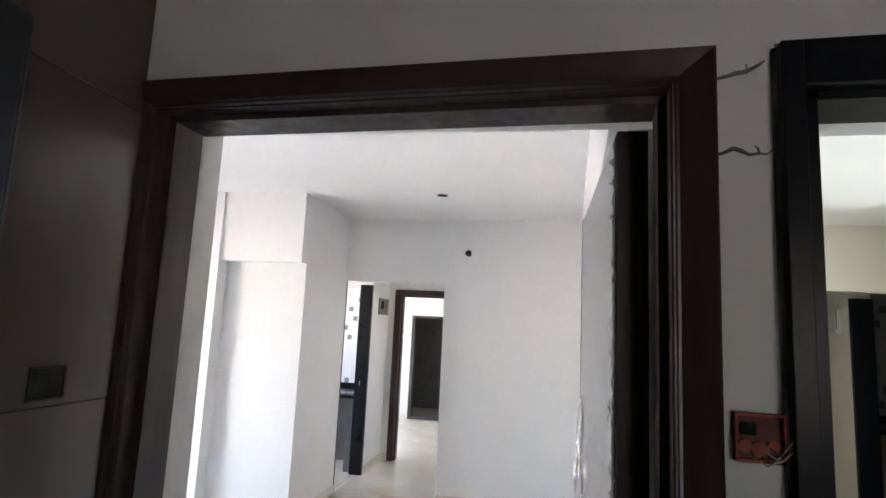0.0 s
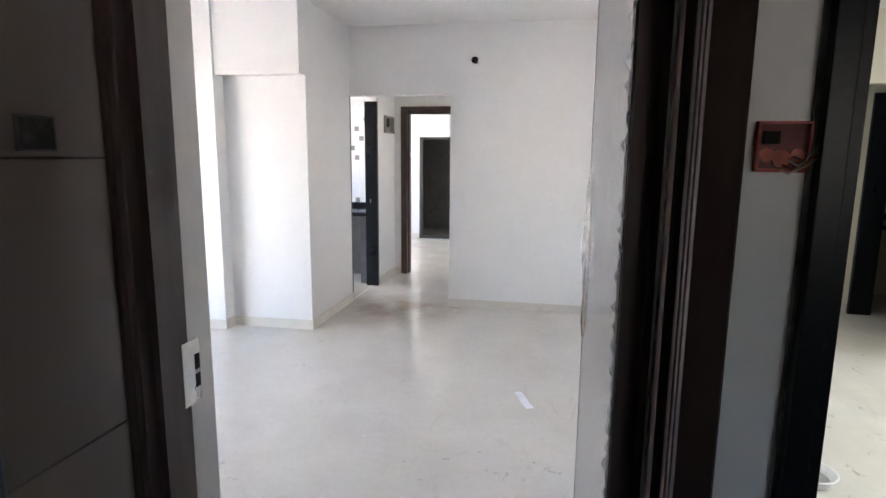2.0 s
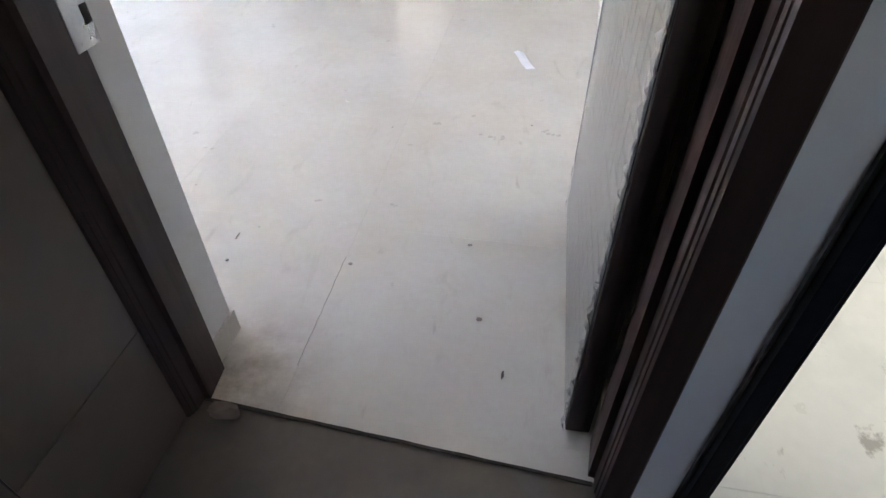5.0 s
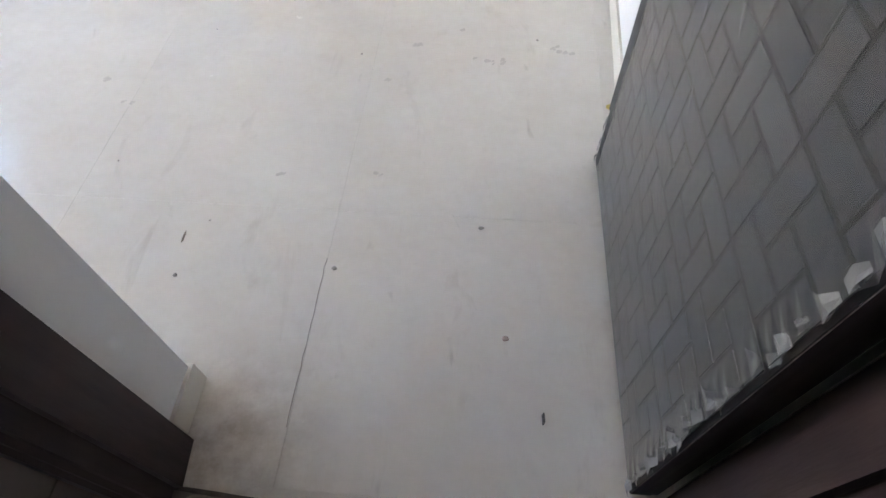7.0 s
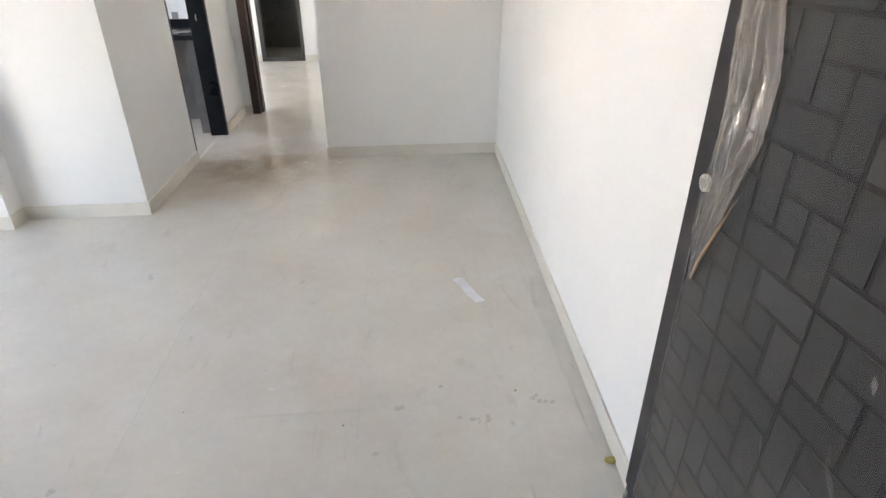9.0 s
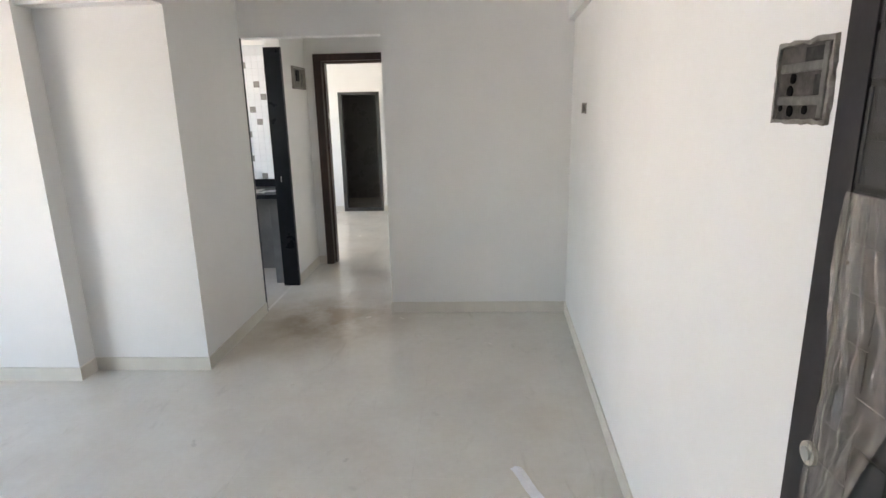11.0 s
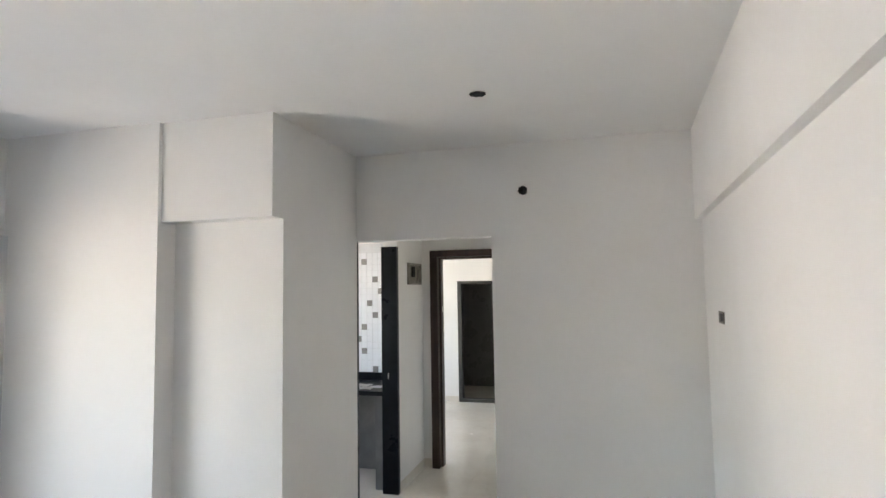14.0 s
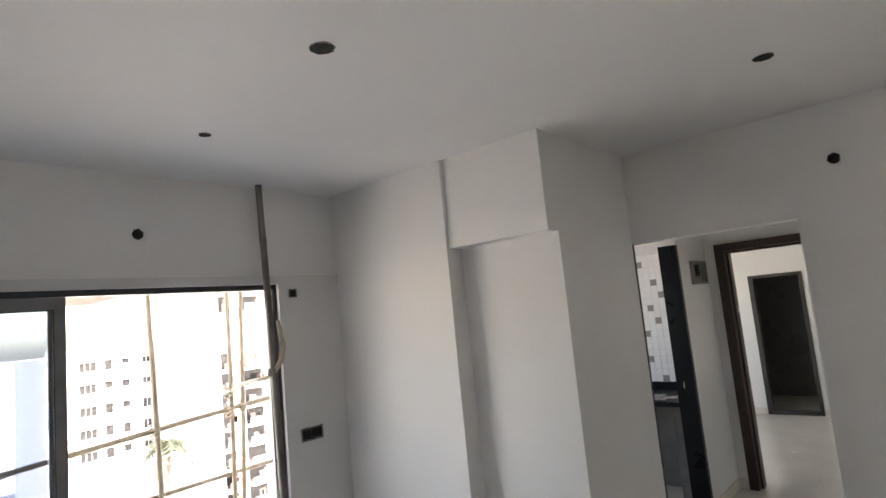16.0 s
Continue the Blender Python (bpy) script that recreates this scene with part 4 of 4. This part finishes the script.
for a, b, r, sd, lab in (((-3.9, 3.225, -.02), (-3.9, 3.095, 3.4), .021, 1, "upright"), ((-3.9, 3.774, -.02), (-3.9, 3.79, 3.4), .019, 2, "upright"), ((-3.93, 3.86, -.02), (-3.93, 3.96, 3.4), .020, 3, "upright"),
                      ((-3.94, 1.9, .96), (-3.94, 4.9, 1.205), .021, 4, "ledger"), ((-3.945, 2.6, .575), (-3.945, 4.9, .615), .018, 5, "ledger")):
    s = thing("scaffold_pole", "pale bamboo scaffold " + lab + " outside the window", "scaffold", "bamboo scaffold")
    bm = bmesh.new()
    bamboo(bm, a, b, r, .9, .01, sd)
    part("rod", bm, BAMBOO, s, smooth=True)
for y, z, r in ((3.185, 1.066, .032), (3.779, 1.114, .03), (3.893, 1.123, .034), (3.779, 1.27, .034)):
    k = thing("rope_lashing", "coiled rope lashing at a scaffold joint", "rope", "scaffold lashings")
    bm = bmesh.new()
    for i in range(5):
        tube(bm, [(-3.92 + (r + .012) * math.cos(q), y + r * math.sin(q), z + .016 * (i - 2) + .02 * math.sin(q + i)) for q in [j * math.pi / 6 for j in range(13)]], .006, 5, caps=False)
    part("coil", bm, CLOTH, k)

# ---- ground, distant apartment blocks ----
structure("ground", boxes((-2500, 2500, -2500, 2500, -18.3, -18)), surface("dusty_ground", (.50, .485, .46), (.40, .385, .36), .03, .6, .95, bumps=0), "pale dusty ground", "ground")
WHITEWASH = surface("whitewashed_render", (.79, .785, .775), (.70, .695, .685), .12, 2.0, .8, bumps=0)
WINDARK = surface("dark_window", (.028, .028, .030), (.018, .018, .020), 1.5, 8, .25, bumps=0)
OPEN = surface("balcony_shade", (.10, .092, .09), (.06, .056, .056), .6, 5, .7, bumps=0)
OPEN_PALE = surface("hazy_window", (.40, .40, .41), (.32, .32, .33), .6, 5, .5, bumps=0)
BALC = surface("balcony_pink", (.24, .105, .095), (.17, .07, .065), .5, 5, .8, bumps=0)
RAIL = surface("grey_rail", (.15, .155, .17), (.10, .105, .12), 1, 6, .6, bumps=0)


TAN = surface("tan_screen", (.24, .17, .11), (.17, .12, .08), .5, 5, .8, bumps=0)
PALE = surface("pale_screen", (.30, .31, .33), (.24, .25, .27), .5, 5, .8, bumps=0)


def block(label, x, y0, y1, top, storey, columns, depth=14, ground=-18.0, balconies=(), pane=None, rows=99, bare=()):
    """An apartment block whose front faces +x; columns: (y, width, height) of the windows on each of the upper rows."""
    rng = random.Random(int(abs(x) + top * 10))
    b = thing("apartment_building", label, "building", "distant apartment blocks", (x, (y0 + y1) / 2, ground))
    cy = (y0 + y1) / 2
    part("wall", boxes((-depth, 0, y0 - cy, y1 - cy, 0, top - ground)), WHITEWASH, b)
    roof = part("roof", boxes((-depth - .3, .25, y0 - cy - .3, y1 - cy + .3, top - ground, top - ground + .35)), WHITEWASH, b, "flat roof slab")
    part("parapet", boxes((-.15, .1, y0 - cy, y1 - cy, top - ground + .35, top - ground + 1.1)), WHITEWASH, roof)
    for k in range(min(rows, int((top - ground) / storey))):
        z = top - ground - (k + 1) * storey + 1.0
        for y, w, h in columns:
            wdw = part("window", boxes((.0, .06, y - cy - w / 2, y - cy + w / 2, z, z + h)), pane or WINDARK, b)
            n = max(1, round(w / .6))
            part("frame", boxes((.06, .10, y - cy - w / 2, y - cy + w / 2, z + h, z + h + .10), *[(.06, .10, y - cy - w / 2 + w * i / n - .02, y - cy - w / 2 + w * i / n + .02, z, z + h) for i in range(n + 1)]), WHITEWASH, wdw)
            if rng.random() < .45:
                part("grille", boxes((.10, .3, y - cy - w / 2, y - cy + w / 2, z - .05, z + .3 + .25 * rng.random())), OPEN_PALE, wdw, "pale window grille")
            part("sill", boxes((.0, .35, y - cy - w / 2 - .15, y - cy + w / 2 + .15, z + h + .14, z + h + .24)), WHITEWASH, wdw, "sun shade")
        if k in bare:
            continue
        for y, w in balconies:
            bal = part("balcony", boxes((.0, 1.3, y - cy - w / 2, y - cy + w / 2, z - .95, z - .8)), WHITEWASH, b)
            # flat dark panel; the shade inside the opening is put into its colour
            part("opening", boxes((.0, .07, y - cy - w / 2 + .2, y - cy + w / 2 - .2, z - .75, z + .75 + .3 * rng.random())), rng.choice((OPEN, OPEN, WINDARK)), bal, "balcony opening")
            part("railing", boxes((1.2, 1.28, y - cy - w / 2, y - cy + w / 2, z - .8, z - .1 + .25 * rng.random())), rng.choice((BALC, RAIL, TAN, RAIL, PALE)), bal)
            for i in range(rng.randint(0, 3)):
                q = y - cy + rng.uniform(-.4, .4) * w
                part("awning", boxes((.9, 1.2, q - .22, q + .22, z - .1, z + .35 + .3 * rng.random())), rng.choice((BALC, TAN, RAIL, PALE)), bal, "washing or screen on the balcony")
    return b


block("white apartment block of many storeys with small dark windows", -75, 19.2, 34.2, .6, 2.55, [(20.7, 1.0, 1.15), (23.3, 1.75, 1.0), (25.5, .85, 1.1), (27.4, .85, 1.05), (29.75, .95, 1.05), (32.5, .5, .9)], rows=5)
block("taller white apartment block with pink and grey balconies", -60, 31.0, 48, 8.3, 2.12, [], balconies=((32.6, 1.7), (35.7, 2.5), (40.5, 2.5)), bare=(2, 3), rows=12)
block("far pale tower block", -190, 60, 84, 22, 3.0, [(63, 1.6, 1.3), (70, 1.6, 1.3), (77, 1.6, 1.3)], pane=OPEN_PALE)
block("pale apartment block seen through the glass", -60, -12, 10, 5.5, 2.8, [])


def palm(at, height, seed):
    """A palm: ringed trunk and a crown of drooping fronds with leaflets."""
    rng = random.Random(seed)
    t = thing("palm_tree", "slender green palm tree among the buildings", "tree", "", at)
    bm = bmesh.new()
    tube(bm, [(.25 * math.sin(s * 2), 0, height * s) for s in [i / 8 for i in range(9)]], [.28 - .012 * i for i in range(9)], 8)
    part("trunk", bm, POLE, t)
    top = Vector((.25 * math.sin(2), 0, height))
    bm = bmesh.new()
    for k in range(16):
        a, up = k * 2.4, rng.uniform(.1, 1.1)
        prev = top
        for i in range(1, 9):
            s = i / 8
            p = top + Vector((math.cos(a) * 2.2 * s, math.sin(a) * 2.2 * s, 1.6 * up * s - 2.4 * s * s))
            d = (p - prev).normalized()
            sd = d.cross(Vector((0, 0, 1))).normalized()
            for sgn in (-1, 1):
                l = .75 * math.sin(math.pi * min(.95, s + .1)) + .1
                tip = p + sd * sgn * l + Vector((0, 0, -.3 * l)) + d * .2
                bm.faces.new([bm.verts.new(q) for q in (prev, p, tip)])
            prev = p
    part("crown", bm, surface("palm_leaf", (.06, .07, .04), (.04, .048, .028), 2, 20, .6, bumps=0), t, "drooping green fronds")


palm((-46, 20.2, -18), 12.0, 3)
# ---- pieces: floor tiles, wall tiles, door panels ----
def slab(w, d, h, bev):
    """A flat piece with chamfered upper edges, centred, its top at h."""
    bm = bmesh.new()
    lo = [bm.verts.new((sx * w / 2, sy * d / 2, 0)) for sx, sy in ((-1, -1), (1, -1), (1, 1), (-1, 1))]
    mi = [bm.verts.new((sx * w / 2, sy * d / 2, h - bev)) for sx, sy in ((-1, -1), (1, -1), (1, 1), (-1, 1))]
    hi = [bm.verts.new((sx * (w / 2 - bev), sy * (d / 2 - bev), h)) for sx, sy in ((-1, -1), (1, -1), (1, 1), (-1, 1))]
    for a, b in ((lo, mi), (mi, hi)):
        for i in range(4):
            bm.faces.new((a[i], a[(i + 1) % 4], b[(i + 1) % 4], b[i]))
    bm.faces.new(hi)
    return bm


MESHES = {}


def piece(name, w, d, h, bev, material, parent, m):
    key = (name, material.name, round(w, 3), round(d, 3))
    if key not in MESHES:
        MESHES[key] = mesh(slab(w, d, h, bev), material)
    ob = new(name, MESHES[key])
    ob.parent = parent
    ob.matrix_local = m
    return ob


def lay(parent, x0, x1, y0, y1, ox, oy, size=0.8, gap=0.0003, material=FLOORM):
    """Floor tiles on a grid through (ox, oy), cut at the walls."""
    i = math.floor((x0 - ox) / size)
    while ox + i * size < x1:
        a, b = max(x0, ox + i * size), min(x1, ox + (i + 1) * size)
        j = math.floor((y0 - oy) / size)
        while oy + j * size < y1:
            c, d = max(y0, oy + j * size), min(y1, oy + (j + 1) * size)
            if b - a > .02 and d - c > .02:
                piece("floor_tile", b - a - gap, d - c - gap, .004, .0003, material, parent, pose((a + b) / 2, (c + d) / 2, -.004))
            j += 1
        i += 1


lay(floor, XL - WT, XR + .05, .90, YF, .41, .862)
bm = bmesh.new()                        # the cut tiles in the doorway end along the frame
prism(bm, [(.135, .893), (1.31, .818), (1.31, .90), (.135, .90)], lambda u, v, w: (u, v, w), -.02, 0)
part("threshold_tile", bm, FLOORM, floor)
EDGE_DARK = surface("dark_edge_strip", (0.085, 0.07, 0.058), (0.045, 0.036, 0.03), 40, 160, .9, bumps=.5)
bm = bmesh.new()                        # a dark strip along the edge of the doorway
rng = random.Random(5)
edge = [(.19 + .052 * i, .8905 - .0638 * (.055 + .052 * i)) for i in range(21)]
prism(bm, [(x, y - .004 - .004 * rng.random()) for x, y in edge] + [(x, y + .001 + .002 * rng.random()) for x, y in edge[::-1]], lambda u, v, w: (u, v, w), -.012, .0012)
part("threshold_strip", bm, EDGE_DARK, floor, "dark strip along the doorway edge")
bm = bmesh.new()                        # one tile joint is filled with dirt for half a metre
run = [(.4055 + .004 * rng.random() , 1.03 + .029 * i) for i in range(17)]
prism(bm, [(x - .0006 - .0006 * rng.random(), y) for x, y in run] + [(x + .0006 + .0006 * rng.random(), y) for x, y in run[::-1]], lambda u, v, w: (u, v, w), -.002, .0006)
part("joint_dirt", bm, surface("joint_dust", (0.36, 0.32, 0.275), (0.24, 0.21, 0.175), 60, 200, .9), floor, "dirt-filled tile joint")
SCUFF = surface("grey_scuff", (0.625, 0.585, 0.525), (0.55, 0.51, 0.455), 90, 260, .2, bumps=0.0)
for cx, cy, spread, count in ((.545, 2.45, .022, 6), (.858, 2.377, .040, 7), (1.09, 2.46, .045, 9), (.504, 1.809, .016, 5), (-.51, 2.195, .022, 5), (-.41, 2.08, .018, 4), (.204, 1.786, .010, 3), (.72, 2.56, .010, 3), (.47, 2.25, .008, 2)):
    bm = bmesh.new()                    # groups of small rubbed-in marks
    for _ in range(count):
        disc(bm, (cx + rng.gauss(0, spread * .6), cy + rng.gauss(0, spread * .3), 0), (0, 0, 1), rng.uniform(.005, .013), .0002 + .0002 * rng.random(), 9, .35, rng.uniform(.35, .9))
    part("scuff", bm, SCUFF, floor, "small grey scuff marks")
lay(floor, -.976, .05, YF, 6.83, .41, .862)
lay(floor, -3.3, -1.0, YF, 6.7, .41, .862)
lay(floor, -3.5, 1.5, 6.83, 11.4, .41, .862)
lay(floor_neighbour, XR + .03, NX, .76, 7.0, 2.2, .862, material=FLOOR_DUSTY)


def wall_piece(name, parent, material, x, y, z, w, h, facing, t=.004, bev=.0007):
    """A piece on a wall: facing '+x', '-x' or '-y'."""
    r = {"+x": pose(x, y, z, 90, 0, 90), "-x": pose(x, y, z, 90, 0, -90), "-y": pose(x, y, z, 90, 0, 0)}[facing]
    return piece(name, w, h, t, bev, material, parent, r)


# lobby wall: large brown tiles
for k, (z0, z1) in enumerate(((0, .352), (.352, .966), (.966, 1.505), (1.505, 2.094), (2.094, 2.9))):
    for j in range(-3, 1):
        y1 = min(.86, .45 + (j + 1) * 1.2)
        y0 = .45 + j * 1.2
        y0, y1 = (y0, y1) if j < 0 else (.45, .86)
        wall_piece("wall_tile", wall_lobby, LT, LX - .004, (y0 + y1) / 2, (z0 + z1) / 2, y1 - y0 - .003, z1 - z0 - .003, "+x")

# kitchen splashback: white tiles, some with a small grey square
WT_M = surface("white_glazed_tile", (.80, .81, .83), (.74, .75, .77), 3, 40, .12, bumps=.02, vary=.04)
ACC = surface("grey_accent_tile", (.30, .29, .28), (.2, .19, .18), 20, 90, .3)
splash = structure("splashback", boxes((-2.6, -1.062, 6.692, 6.70, .85, 2.2)), surface("white_grout", (.66, .67, .68), (.58, .59, .60), 10, 60, .9), "white tiled kitchen splashback with grey accent squares", "splashback")
TS = .059
ACCENTS = {(0, 18), (2, 15), (3, 13), (1, 11), (2, 9), (0, 7), (0, 3), (2, 0), (4, 17), (5, 6), (6, 2), (-2, 16), (-1, 5), (-2, 12), (5, 10), (6, 14)}
for i in range(-3, 8):
    for j in range(20):
        x, z = -1.495 + TS * i, .955 + TS * j
        wall_piece("wall_tile", splash, ACC if (i, j) in ACCENTS else WT_M, x, 6.692, z, TS - .002, TS - .002, "-y")

splash_2 = structure("splashback_neighbour", boxes((4.17, 5.4, 6.892, 6.90, .93, 2.2)), bpy.data.materials["white_grout"], "white tiled splashback of the next flat", "splashback")
for i in range(8):
    for j in range(16):
        wall_piece("wall_tile", splash_2, ACC if (i * 5 + j * 3) % 11 == 0 else WT_M, 4.21 + .08 * i, 6.892, .97 + .08 * j, .078, .078, "-y")

# door face: square modules, each of four oblong panels turning round a small square
A = .0632
G = .0090
u0 = DY1 - .004
for mi in range(-2, 6):
    for mj in range(-2, 12):
        yc, zc = 1.712 - 3 * A * mi, .2676 + 3 * A * mj       # the module's left foot as one faces the panels
        for u, v, w, h in ((0, 1, 1, 2), (1, 2, 2, 1), (2, 0, 1, 2), (0, 0, 2, 1), (1, 1, 1, 1)):
            ya, yb = yc - (u + w) * A + G / 2, yc - u * A - G / 2
            za, zb = zc + v * A + G / 2, zc + (v + h) * A - G / 2
            ya, yb, za, zb = max(ya, DY0 + .004), min(yb, DY1 - .004), max(za, .018), min(zb, DT - .006)
            if yb - ya > .008 and zb - za > .008:
                wall_piece("panel", leaf, PANEL, DFX + .003, (ya + yb) / 2, (za + zb) / 2, yb - ya, zb - za, "-x", .0018, .0004)
